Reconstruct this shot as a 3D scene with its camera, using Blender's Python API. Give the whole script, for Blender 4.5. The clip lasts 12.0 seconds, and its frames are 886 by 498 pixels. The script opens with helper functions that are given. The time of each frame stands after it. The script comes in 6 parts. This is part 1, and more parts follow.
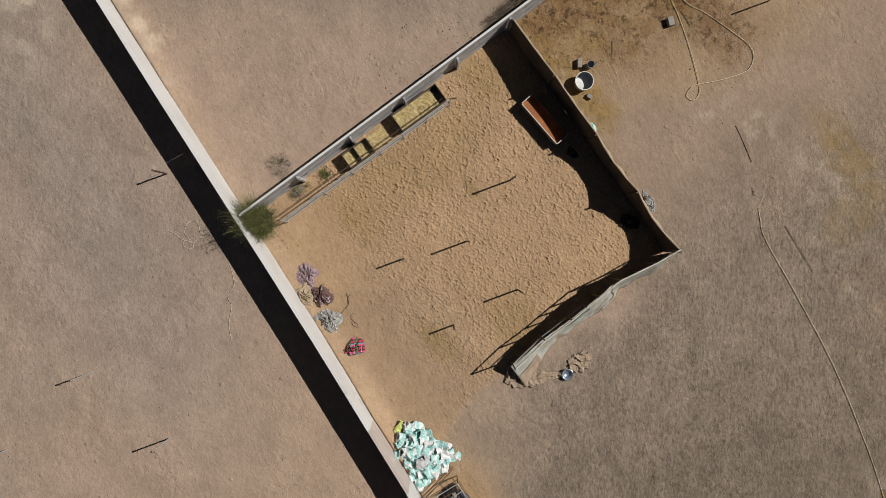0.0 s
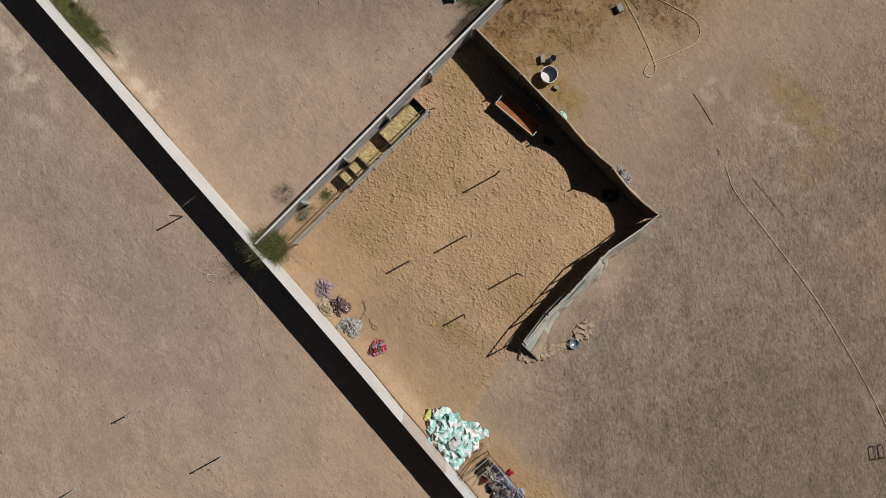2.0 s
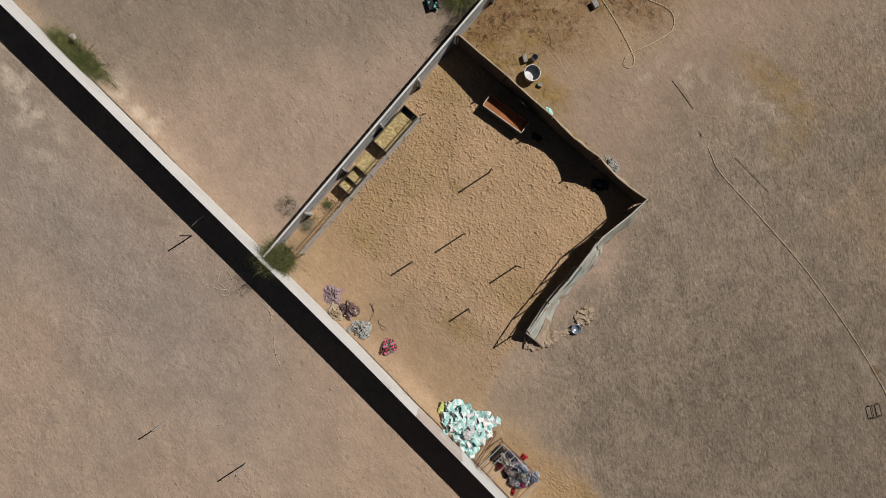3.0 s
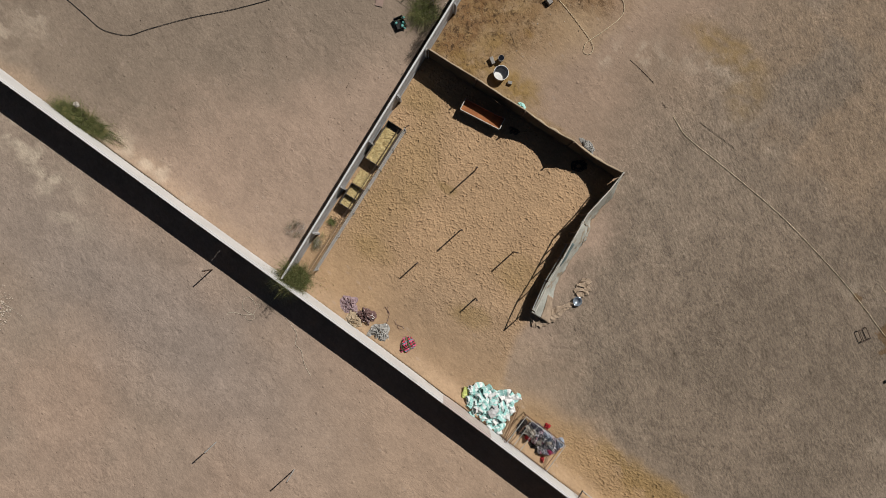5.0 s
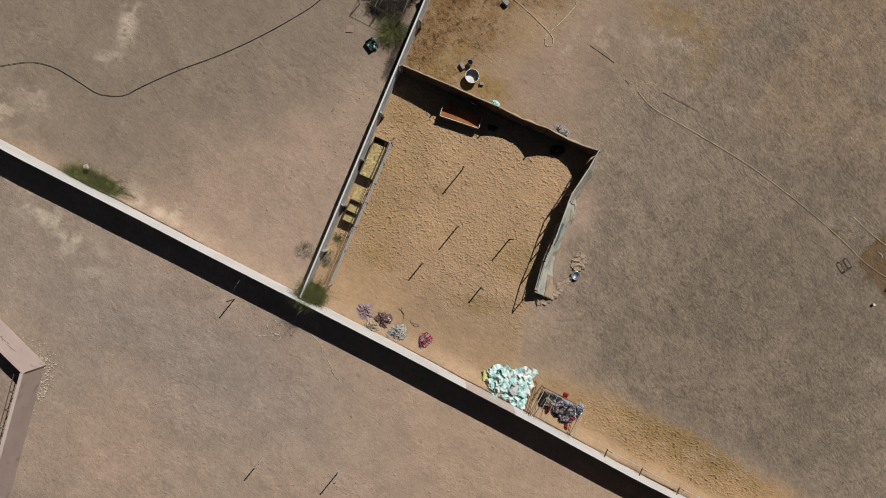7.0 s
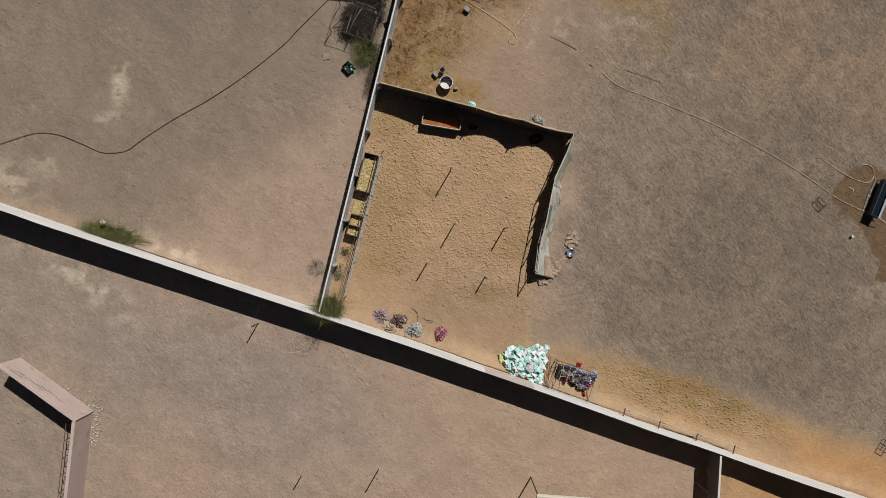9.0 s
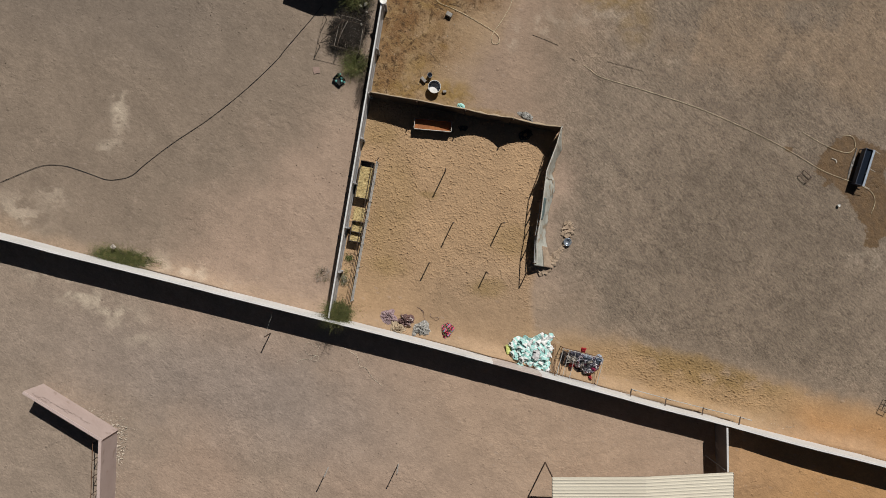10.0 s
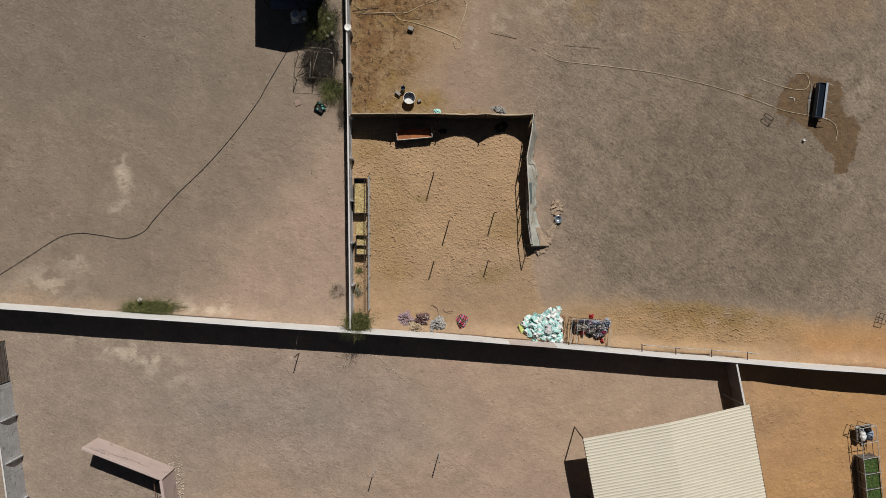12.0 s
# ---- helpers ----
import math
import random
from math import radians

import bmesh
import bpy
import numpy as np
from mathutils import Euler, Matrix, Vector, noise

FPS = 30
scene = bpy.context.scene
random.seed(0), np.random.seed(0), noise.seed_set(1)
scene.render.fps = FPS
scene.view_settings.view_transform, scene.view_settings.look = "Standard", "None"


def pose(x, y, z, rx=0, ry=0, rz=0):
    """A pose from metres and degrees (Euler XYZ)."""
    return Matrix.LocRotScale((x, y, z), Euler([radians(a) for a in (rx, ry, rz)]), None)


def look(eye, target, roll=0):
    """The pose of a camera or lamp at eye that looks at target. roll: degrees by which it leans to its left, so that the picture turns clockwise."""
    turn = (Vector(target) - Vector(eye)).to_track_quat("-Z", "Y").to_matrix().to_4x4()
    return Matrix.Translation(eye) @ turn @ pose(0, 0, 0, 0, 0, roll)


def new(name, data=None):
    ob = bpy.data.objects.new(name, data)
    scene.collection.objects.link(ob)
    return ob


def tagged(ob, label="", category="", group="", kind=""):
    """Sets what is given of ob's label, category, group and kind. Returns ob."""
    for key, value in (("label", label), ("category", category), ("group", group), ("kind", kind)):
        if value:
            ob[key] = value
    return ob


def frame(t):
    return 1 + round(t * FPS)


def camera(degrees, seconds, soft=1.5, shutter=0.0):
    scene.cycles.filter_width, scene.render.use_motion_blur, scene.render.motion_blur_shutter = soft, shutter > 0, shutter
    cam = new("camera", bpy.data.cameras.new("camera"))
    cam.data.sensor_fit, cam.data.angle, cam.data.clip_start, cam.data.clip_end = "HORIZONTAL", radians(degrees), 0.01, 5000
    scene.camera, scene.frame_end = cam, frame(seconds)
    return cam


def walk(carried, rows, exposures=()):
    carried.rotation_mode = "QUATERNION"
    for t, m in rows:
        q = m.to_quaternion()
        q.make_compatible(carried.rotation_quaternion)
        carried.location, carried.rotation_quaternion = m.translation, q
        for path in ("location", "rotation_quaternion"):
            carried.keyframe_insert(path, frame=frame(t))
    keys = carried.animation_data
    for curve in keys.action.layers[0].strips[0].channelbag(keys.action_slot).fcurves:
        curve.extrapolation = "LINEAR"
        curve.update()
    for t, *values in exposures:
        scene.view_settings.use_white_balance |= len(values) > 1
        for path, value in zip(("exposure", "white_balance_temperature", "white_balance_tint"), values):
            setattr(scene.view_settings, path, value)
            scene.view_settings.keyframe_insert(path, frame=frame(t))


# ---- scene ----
cam = camera(68.0, 12.0, 0.6)
# seconds, eye, tilt about x and y, heading
ROWS = [
    (0.0, -1.703, 0.924, 30.139, -1.043, -0.769, 54.232),
    (0.5, -1.703, 0.924, 30.779, -1.043, -0.769, 52.157),
    (1.0, -1.703, 0.924, 31.431, -1.043, -0.769, 49.996),
    (1.5, -1.703, 0.924, 32.092, -1.043, -0.769, 47.802),
    (2.0, -1.703, 0.924, 32.759, -1.043, -0.769, 45.605),
    (2.5, -1.703, 0.924, 33.429, -1.043, -0.769, 43.418),
    (3.0, -1.703, 0.924, 34.102, -1.043, -0.769, 41.244),
    (4.0, -1.703, 0.924, 35.447, -1.043, -0.769, 36.910),
    (5.0, -1.703, 0.924, 36.785, -1.043, -0.769, 32.542),
    (5.5, -1.703, 0.924, 37.449, -1.043, -0.769, 30.331),
    (6.0, -1.703, 0.924, 38.110, -1.043, -0.769, 28.103),
    (6.5, -1.703, 0.924, 38.768, -1.043, -0.769, 25.862),
    (7.0, -1.703, 0.924, 39.423, -1.043, -0.769, 23.617),
    (8.0, -1.703, 0.924, 40.729, -1.043, -0.769, 19.158),
    (9.0, -1.703, 0.924, 42.036, -1.043, -0.769, 14.791),
    (9.5, -1.703, 0.924, 42.694, -1.043, -0.769, 12.635),
    (10.0, -1.703, 0.924, 43.358, -1.043, -0.769, 10.466),
    (10.5, -1.703, 0.924, 44.031, -1.043, -0.769, 8.237),
    (11.0, -1.703, 0.924, 44.716, -1.043, -0.769, 5.869),
    (11.5, -1.703, 0.924, 45.414, -1.043, -0.769, 3.248),
    (12.0, -1.703, 0.924, 46.131, -1.043, -0.769, 0.218),
]
walk(cam, [(t, pose(x, y, z, rx, ry, rz)) for t, x, y, z, rx, ry, rz in ROWS])

# ---- light ----
SUN_AZ, SUN_EL = radians(15.5), radians(47.4)
sun_way = Vector((math.sin(SUN_AZ) * math.cos(SUN_EL), math.cos(SUN_AZ) * math.cos(SUN_EL), math.sin(SUN_EL)))
world = bpy.data.worlds.new("sky")
scene.world = world
world.use_nodes = True
wn = world.node_tree.nodes
sky = wn.new("ShaderNodeTexSky")
sky.sky_type, sky.sun_disc, sky.sun_elevation, sky.sun_rotation = "NISHITA", False, SUN_EL, SUN_AZ
world.node_tree.links.new(sky.outputs[0], wn["Background"].inputs[0])
wn["Background"].inputs[1].default_value = 0.0135
sun_data = bpy.data.lights.new("sun", "SUN")
sun_data.energy, sun_data.angle, sun_data.color = 4.8, radians(0.53), (1.0, 0.965, 0.915)
sun = new("sun", sun_data)
sun.matrix_world = look(sun_way * 80, (0, 0, 0))
scene.view_settings.exposure = -0.115

# ---- materials ----
def mat(name, col, col2=None, scale=3.0, rough=0.8, metal=0.0, bump=0.3, fine=40.0, spots=None, spot_scale=1.2, spot_at=0.58, grain=0.17):
    """A two-scale noise material: col and col2 mix by broad patches, grain by fine noise, optional stains of a third colour."""
    m = bpy.data.materials.new(name)
    m.use_nodes = True
    nt = m.node_tree
    n, l = nt.nodes, nt.links
    b = n["Principled BSDF"]
    tc = n.new("ShaderNodeTexCoord")
    col2 = col2 or tuple(c * 0.75 for c in col)
    n1 = n.new("ShaderNodeTexNoise")
    n1.inputs["Scale"].default_value, n1.inputs["Detail"].default_value = scale, 5
    l.new(tc.outputs["Object"], n1.inputs["Vector"])
    n2 = n.new("ShaderNodeTexNoise")
    n2.inputs["Scale"].default_value, n2.inputs["Detail"].default_value = fine, 4
    l.new(tc.outputs["Object"], n2.inputs["Vector"])
    r1 = n.new("ShaderNodeMapRange")
    r1.inputs[1].default_value, r1.inputs[2].default_value = 0.35, 0.65
    l.new(n1.outputs[0], r1.inputs[0])
    mx = n.new("ShaderNodeMix")
    mx.data_type = "RGBA"
    mx.inputs[6].default_value, mx.inputs[7].default_value = (*col, 1), (*col2, 1)
    l.new(r1.outputs[0], mx.inputs[0])
    out = mx.outputs[2]
    if spots:
        n3 = n.new("ShaderNodeTexNoise")
        n3.inputs["Scale"].default_value, n3.inputs["Detail"].default_value = spot_scale, 6
        l.new(tc.outputs["Object"], n3.inputs["Vector"])
        r3 = n.new("ShaderNodeMapRange")
        r3.inputs[1].default_value, r3.inputs[2].default_value = spot_at, spot_at + 0.07
        l.new(n3.outputs[0], r3.inputs[0])
        m3 = n.new("ShaderNodeMix")
        m3.data_type = "RGBA"
        m3.inputs[7].default_value = (*spots, 1)
        l.new(r3.outputs[0], m3.inputs[0])
        l.new(out, m3.inputs[6])
        out = m3.outputs[2]
    r2 = n.new("ShaderNodeMapRange")
    r2.inputs[1].default_value, r2.inputs[2].default_value, r2.inputs[3].default_value, r2.inputs[4].default_value = 0.3, 0.7, 1 - grain, 1 + grain
    l.new(n2.outputs[0], r2.inputs[0])
    sc = n.new("ShaderNodeVectorMath")
    sc.operation = "SCALE"
    l.new(out, sc.inputs[0])
    l.new(r2.outputs[0], sc.inputs["Scale"])
    l.new(sc.outputs[0], b.inputs["Base Color"])
    b.inputs["Roughness"].default_value, b.inputs["Metallic"].default_value = rough, metal
    b.inputs["Specular IOR Level"].default_value = 0.3
    if bump:
        bp = n.new("ShaderNodeBump")
        bp.inputs["Strength"].default_value, bp.inputs["Distance"].default_value = bump, 0.02
        l.new(n2.outputs[0], bp.inputs["Height"])
        l.new(bp.outputs[0], b.inputs["Normal"])
    return m


def check_cloth(name, a, b_, c):
    """Woven check in three colours: stripes both ways, in object space."""
    m = bpy.data.materials.new(name)
    m.use_nodes = True
    n, l = m.node_tree.nodes, m.node_tree.links
    tc = n.new("ShaderNodeTexCoord")
    last = None
    for k, (turn, scale, colour, cut) in enumerate(((0, 2.0, b_, 0.62), (90, 1.9, b_, 0.66), (0, 1.0, c, 0.88), (90, 2.0, (0.48, 0.36, 0.35), 0.97), (0, 0.7, (0.16, 0.24, 0.33), 0.975), (90, 0.8, (0.10, 0.13, 0.05), 0.90))):
        mp = n.new("ShaderNodeMapping")
        mp.inputs["Rotation"].default_value[2] = radians(turn + 20)
        l.new(tc.outputs["Object"], mp.inputs[0])
        w = n.new("ShaderNodeTexWave")
        w.inputs["Scale"].default_value, w.inputs["Distortion"].default_value = scale, 0.7
        l.new(mp.outputs[0], w.inputs[0])
        r = n.new("ShaderNodeMath")
        r.operation = "GREATER_THAN"
        r.inputs[1].default_value = cut
        l.new(w.outputs[1], r.inputs[0])
        x = n.new("ShaderNodeMix")
        x.data_type = "RGBA"
        x.inputs[6].default_value, x.inputs[7].default_value = (*a, 1), (*colour, 1)
        l.new(r.outputs[0], x.inputs[0])
        if last:
            l.new(last, x.inputs[6])
        last = x.outputs[2]
    l.new(last, n["Principled BSDF"].inputs["Base Color"])
    n["Principled BSDF"].inputs["Roughness"].default_value = 0.9
    return m


def ground_material():
    """Sand and packed earth: the tone, damp and relief amounts are attributes of the ground mesh; grain, hoof marks and grit are noise."""
    m = bpy.data.materials.new("desert_ground")
    m.use_nodes = True
    n, l = m.node_tree.nodes, m.node_tree.links
    b = n["Principled BSDF"]
    geo = n.new("ShaderNodeNewGeometry")

    def attr(name):
        a = n.new("ShaderNodeAttribute")
        a.attribute_name = name
        return a

    def noise_at(scale, detail=4, rough=0.5, dist=0.0, vec=None):
        t = n.new("ShaderNodeTexNoise")
        t.inputs["Scale"].default_value, t.inputs["Detail"].default_value = scale, detail
        t.inputs["Roughness"].default_value, t.inputs["Distortion"].default_value = rough, dist
        l.new(vec or geo.outputs["Position"], t.inputs["Vector"])
        return t.outputs[0]

    def math_(op, a, c, clamp=False):
        t = n.new("ShaderNodeMath")
        t.operation, t.use_clamp = op, clamp
        for k, v in enumerate((a, c)):
            if isinstance(v, (int, float)):
                t.inputs[k].default_value = v
            else:
                l.new(v, t.inputs[k])
        return t.outputs[0]

    def remap(v, a, c, d, e):
        t = n.new("ShaderNodeMapRange")
        for k, w in enumerate((a, c, d, e)):
            t.inputs[k + 1].default_value = w
        l.new(v, t.inputs[0])
        return t.outputs[0]

    def mix(f, a, c):
        t = n.new("ShaderNodeMix")
        t.data_type = "RGBA"
        l.new(f, t.inputs[0])
        for k, v in ((6, a), (7, c)):
            if isinstance(v, tuple):
                t.inputs[k].default_value = (*v, 1)
            else:
                l.new(v, t.inputs[k])
        return t.outputs[2]

    def scaled(v, f):
        t = n.new("ShaderNodeVectorMath")
        t.operation = "SCALE"
        l.new(v, t.inputs[0])
        l.new(f, t.inputs["Scale"])
        return t.outputs[0]

    def along(degrees, long_, short):
        """Positions drawn out along a compass line."""
        t = n.new("ShaderNodeMapping")
        t.vector_type = "TEXTURE"
        t.inputs["Rotation"].default_value[2] = radians(degrees)
        t.inputs["Scale"].default_value = (long_, short, 1.0)
        l.new(geo.outputs["Position"], t.inputs[0])
        return t.outputs[0]

    tone, foot, grit, wet, foul, film = attr("tone").outputs["Color"], attr("foot").outputs["Fac"], attr("grit").outputs["Fac"], attr("wet").outputs["Fac"], attr("foul").outputs["Fac"], attr("film").outputs["Fac"]
    smooth_ = math_("SUBTRACT", 1.0, grit, True)
    # wind and wheels have combed the field one way and the yards another
    field_way, yard_way = along(144, 2.1, 1.0), along(-12, 2.0, 1.0)
    broad = remap(noise_at(0.45, 6, 0.6), 0.3, 0.7, 0.90, 1.10)
    mid = remap(noise_at(2.0, 5, 0.65, 0.3), 0.3, 0.7, 0.93, 1.07)
    col = scaled(scaled(tone, broad), mid)
    patch = remap(noise_at(1.3, 6, 0.66, 0.3, along(144, 1.4, 1.0)), 0.32, 0.68, -0.20, 0.20)
    fleck = remap(noise_at(8.5, 5, 0.72, 0.1, field_way), 0.32, 0.68, -0.38, 0.40)
    speck = remap(noise_at(20.0, 3, 0.75), 0.32, 0.68, -0.36, 0.36)
    rough_ = math_("MULTIPLY", math_("ADD", math_("ADD", patch, fleck), speck), grit)
    yard = math_("MULTIPLY", math_("ADD", remap(noise_at(7.5, 5, 0.7, 0.2, yard_way), 0.3, 0.7, -0.13, 0.13), remap(noise_at(15.0, 4, 0.7), 0.3, 0.7, -0.14, 0.14)), smooth_)
    col = scaled(col, math_("ADD", math_("ADD", rough_, yard), 1.0))
    # scraped dust and mauve crust on the field
    dust = math_("MULTIPLY", remap(noise_at(5.0, 6, 0.76, 0.2, field_way), 0.58, 0.70, 0.0, 0.45), grit, True)
    col = mix(dust, col, (0.290, 0.228, 0.175))
    mauve = math_("MULTIPLY", remap(noise_at(0.8, 7, 0.72, 0.6), 0.48, 0.66, 0.0, 0.34), grit, True)
    col = mix(mauve, col, (0.150, 0.116, 0.090))
    # pale clods on the yards
    cv = n.new("ShaderNodeTexVoronoi")
    cv.inputs["Scale"].default_value = 2.6
    l.new(yard_way, cv.inputs["Vector"])
    ck = n.new("ShaderNodeSeparateColor")
    l.new(cv.outputs["Color"], ck.inputs[0])
    clod = math_("MULTIPLY", math_("MULTIPLY", remap(math_("ADD", cv.outputs["Distance"], math_("MULTIPLY", noise_at(9.0, 4, 0.6), 0.35)), 0.26, 0.42, 0.30, 0.0), math_("GREATER_THAN", ck.outputs[0], 0.62)), math_("SUBTRACT", smooth_, foot, True), True)
    col = mix(clod, col, (0.40, 0.325, 0.275))
    # fouled ground: an olive film, then red-brown muck, clotted darker and broken by pale straw
    oily = math_("MULTIPLY", remap(noise_at(1.1, 7, 0.66, 0.5), 0.36, 0.58, 0.15, 0.85), film, True)
    col = mix(oily, col, (0.262, 0.168, 0.052))
    muck = math_("MULTIPLY", remap(noise_at(0.9, 8, 0.70, 0.6), 0.36, 0.56, 0.10, 0.90), foul, True)
    col = mix(muck, col, (0.172, 0.090, 0.037))
    clot = math_("MULTIPLY", remap(noise_at(2.8, 9, 0.78, 0.5), 0.51, 0.60, 0.0, 0.92), math_("ADD", math_("MULTIPLY", film, 0.45), remap(foul, 0.05, 0.7, 0.0, 1.0)), True)
    col = mix(clot, col, (0.085, 0.050, 0.025))
    chaff = math_("MULTIPLY", remap(noise_at(8.0, 5, 0.75, 0.3, along(40, 1.8, 1.0)), 0.60, 0.68, 0.0, 0.65), remap(foul, 0.1, 0.6, 0.0, 1.0), True)
    col = mix(chaff, col, (0.36, 0.26, 0.15))
    # damp sand
    edge = math_("ADD", wet, remap(noise_at(2.6, 7, 0.74, 0.4), 0.3, 0.7, -0.26, 0.22))
    damp = remap(edge, 0.46, 0.52, 0.0, 0.9)
    col = mix(damp, col, mix(remap(noise_at(2.2, 6, 0.7), 0.4, 0.65, 0.0, 1.0), (0.136, 0.082, 0.038), (0.084, 0.051, 0.026)))
    l.new(col, b.inputs["Base Color"])
    b.inputs["Roughness"].default_value = 0.95
    l.new(remap(damp, 0.0, 1.0, 0.95, 0.6), b.inputs["Roughness"])
    b.inputs["Specular IOR Level"].default_value = 0.2
    # fine relief: crumbs in the trodden sand, grains and small stones everywhere
    h1 = math_("MULTIPLY", math_("ADD", math_("MULTIPLY", noise_at(7.0, 4, 0.6, 0.3), 0.16), math_("MULTIPLY", noise_at(16.0, 3, 0.6), 0.05)), foot)
    h2 = math_("ADD", math_("MULTIPLY", noise_at(7.0, 4, 0.62), math_("ADD", math_("MULTIPLY", grit, 0.06), 0.06)), math_("MULTIPLY", noise_at(3.0, 4, 0.6, 0.0, yard_way), 0.15))
    h3 = math_("ADD", math_("MULTIPLY", noise_at(5.0, 5, 0.66, 0.15, field_way), math_("MULTIPLY", grit, 0.24)), math_("MULTIPLY", noise_at(8.0, 4, 0.65, 0.2, yard_way), math_("MULTIPLY", smooth_, 0.07)))
    # single clods and scuffs on the smoother yards
    for scale, keep, up in ((2.1, 0.84, 0.20), (4.7, 0.80, 0.11), (1.2, 0.84, -0.16), (3.1, 0.86, -0.10)):
        cl = n.new("ShaderNodeTexVoronoi")
        cl.inputs["Scale"].default_value = scale
        l.new(geo.outputs["Position"], cl.inputs["Vector"])
        cs = n.new("ShaderNodeSeparateColor")
        l.new(cl.outputs["Color"], cs.inputs[0])
        lump = math_("MULTIPLY", remap(math_("ADD", cl.outputs["Distance"], math_("MULTIPLY", noise_at(scale * 4, 3, 0.6), 0.25)), 0.16, 0.36, up, 0.0), math_("GREATER_THAN", cs.outputs[0], keep))
        h3 = math_("ADD", h3, math_("MULTIPLY", lump, math_("ADD", math_("MULTIPLY", foul, 1.4), 0.8)))
    # broad scuffed patches
    scuff = math_("MULTIPLY", noise_at(1.5, 5, 0.55, 0.8), remap(noise_at(0.22, 2, 0.5), 0.43, 0.62, 0.0, 0.50))
    h3 = math_("ADD", h3, scuff)
    h3 = math_("ADD", h3, math_("MULTIPLY", noise_at(5.0, 6, 0.7, 0.4), math_("MULTIPLY", foul, 0.60)))
    height = math_("ADD", math_("ADD", h1, h2), h3)
    bp = n.new("ShaderNodeBump")
    bp.inputs["Strength"].default_value, bp.inputs["Distance"].default_value = 1.0, 0.19
    l.new(height, bp.inputs["Height"])
    l.new(bp.outputs[0], b.inputs["Normal"])
    return m


M_GROUND = ground_material()
M_WHITE = mat("white_painted_plaster", (0.64, 0.63, 0.615), (0.58, 0.57, 0.555), 0.5, 0.85, 0, 0.15, 18, (0.50, 0.48, 0.45), 0.9, 0.66, grain=0.07)
M_MAUVE = mat("bare_grey_block_render", (0.23, 0.20, 0.19), (0.18, 0.155, 0.15), 0.8, 0.9, 0, 0.25, 18, (0.29, 0.25, 0.235), 1.0, 0.6)
M_BARE = mat("bare_pale_render", (0.50, 0.43, 0.39), (0.45, 0.385, 0.35), 0.8, 0.9, 0, 0.25, 18, (0.55, 0.50, 0.46), 1.0, 0.58, grain=0.08)
M_PINK = mat("pink_painted_render", (0.46, 0.365, 0.335), (0.42, 0.33, 0.30), 0.7, 0.85, 0, 0.2, 20, (0.34, 0.26, 0.23), 1.5, 0.62)
M_BOARD = mat("dusty_pinkish_board", (0.30, 0.21, 0.175), (0.25, 0.18, 0.15), 3.0, 0.9, 0, 0.2, 30)
M_COPE = mat("white_coping", (0.62, 0.62, 0.61), (0.52, 0.515, 0.50), 1.4, 0.8, 0, 0.2, 20, grain=0.07)
M_CEMENT = mat("grey_cement_sheet", (0.46, 0.46, 0.465), (0.37, 0.37, 0.375), 1.6, 0.8, 0, 0.3, 14, (0.24, 0.235, 0.23), 2.6, 0.60)
M_PIPE = mat("galvanised_pipe", (0.40, 0.40, 0.39), (0.30, 0.295, 0.28), 4.0, 0.6, 0.1, 0.1, 60, (0.22, 0.13, 0.08), 6.0, 0.64)
M_ENAMEL = mat("scratched_blue_grey_tin", (0.42, 0.47, 0.53), (0.30, 0.34, 0.40), 5.0, 0.25, 0.7, 0.05, 40, grain=0.06)
M_DARKPIPE = mat("dark_weathered_pipe", (0.07, 0.055, 0.045), (0.11, 0.07, 0.05), 5.0, 0.7, 0.2, 0.1, 60)
M_RUST = mat("rusted_iron", (0.17, 0.085, 0.045), (0.10, 0.055, 0.035), 6.0, 0.85, 0.2, 0.3, 60)
M_BROWNTARP = mat("brown_shade_cloth", (0.115, 0.085, 0.06), (0.085, 0.062, 0.045), 2.0, 0.9, 0, 0.4, 50)
M_HEM = mat("faded_tan_hem", (0.42, 0.33, 0.23), (0.32, 0.25, 0.17), 3.0, 0.9, 0, 0.4, 50)
M_TARP = mat("pale_grey_green_tarpaulin", (0.43, 0.43, 0.385), (0.36, 0.36, 0.315), 2.2, 0.7, 0, 0.45, 22, (0.30, 0.245, 0.18), 1.8, 0.55)
M_TANCLOTH = mat("dusty_tan_canvas", (0.36, 0.275, 0.20), (0.28, 0.21, 0.15), 3.0, 0.9, 0, 0.4, 40)
M_SHEET = mat("dull_sheet_steel", (0.20, 0.195, 0.185), (0.15, 0.14, 0.13), 3.0, 0.6, 0.4, 0.2, 30, (0.16, 0.09, 0.05), 3.0, 0.6)
M_TROUGHRUST = mat("orange_rust_lining", (0.34, 0.13, 0.045), (0.24, 0.09, 0.035), 3.0, 0.8, 0.0, 0.3, 30)
M_RIM = mat("pale_worn_rim", (0.55, 0.53, 0.48), (0.42, 0.38, 0.32), 5.0, 0.6, 0.1, 0.1, 50)
M_HAY = mat("dry_hay", (0.50, 0.40, 0.20), (0.40, 0.30, 0.14), 5.0, 0.95, 0, 0.5, 45, (0.30, 0.22, 0.10), 3.2, 0.58)
M_ALFALFA = mat("cut_green_fodder", (0.075, 0.12, 0.03), (0.045, 0.08, 0.02), 6.0, 0.9, 0, 0.9, 40, (0.13, 0.15, 0.05), 7.0, 0.6)
M_WHITEPLASTIC = mat("white_plastic", (0.74, 0.74, 0.72), (0.62, 0.60, 0.56), 3.0, 0.4, 0, 0.05, 30)
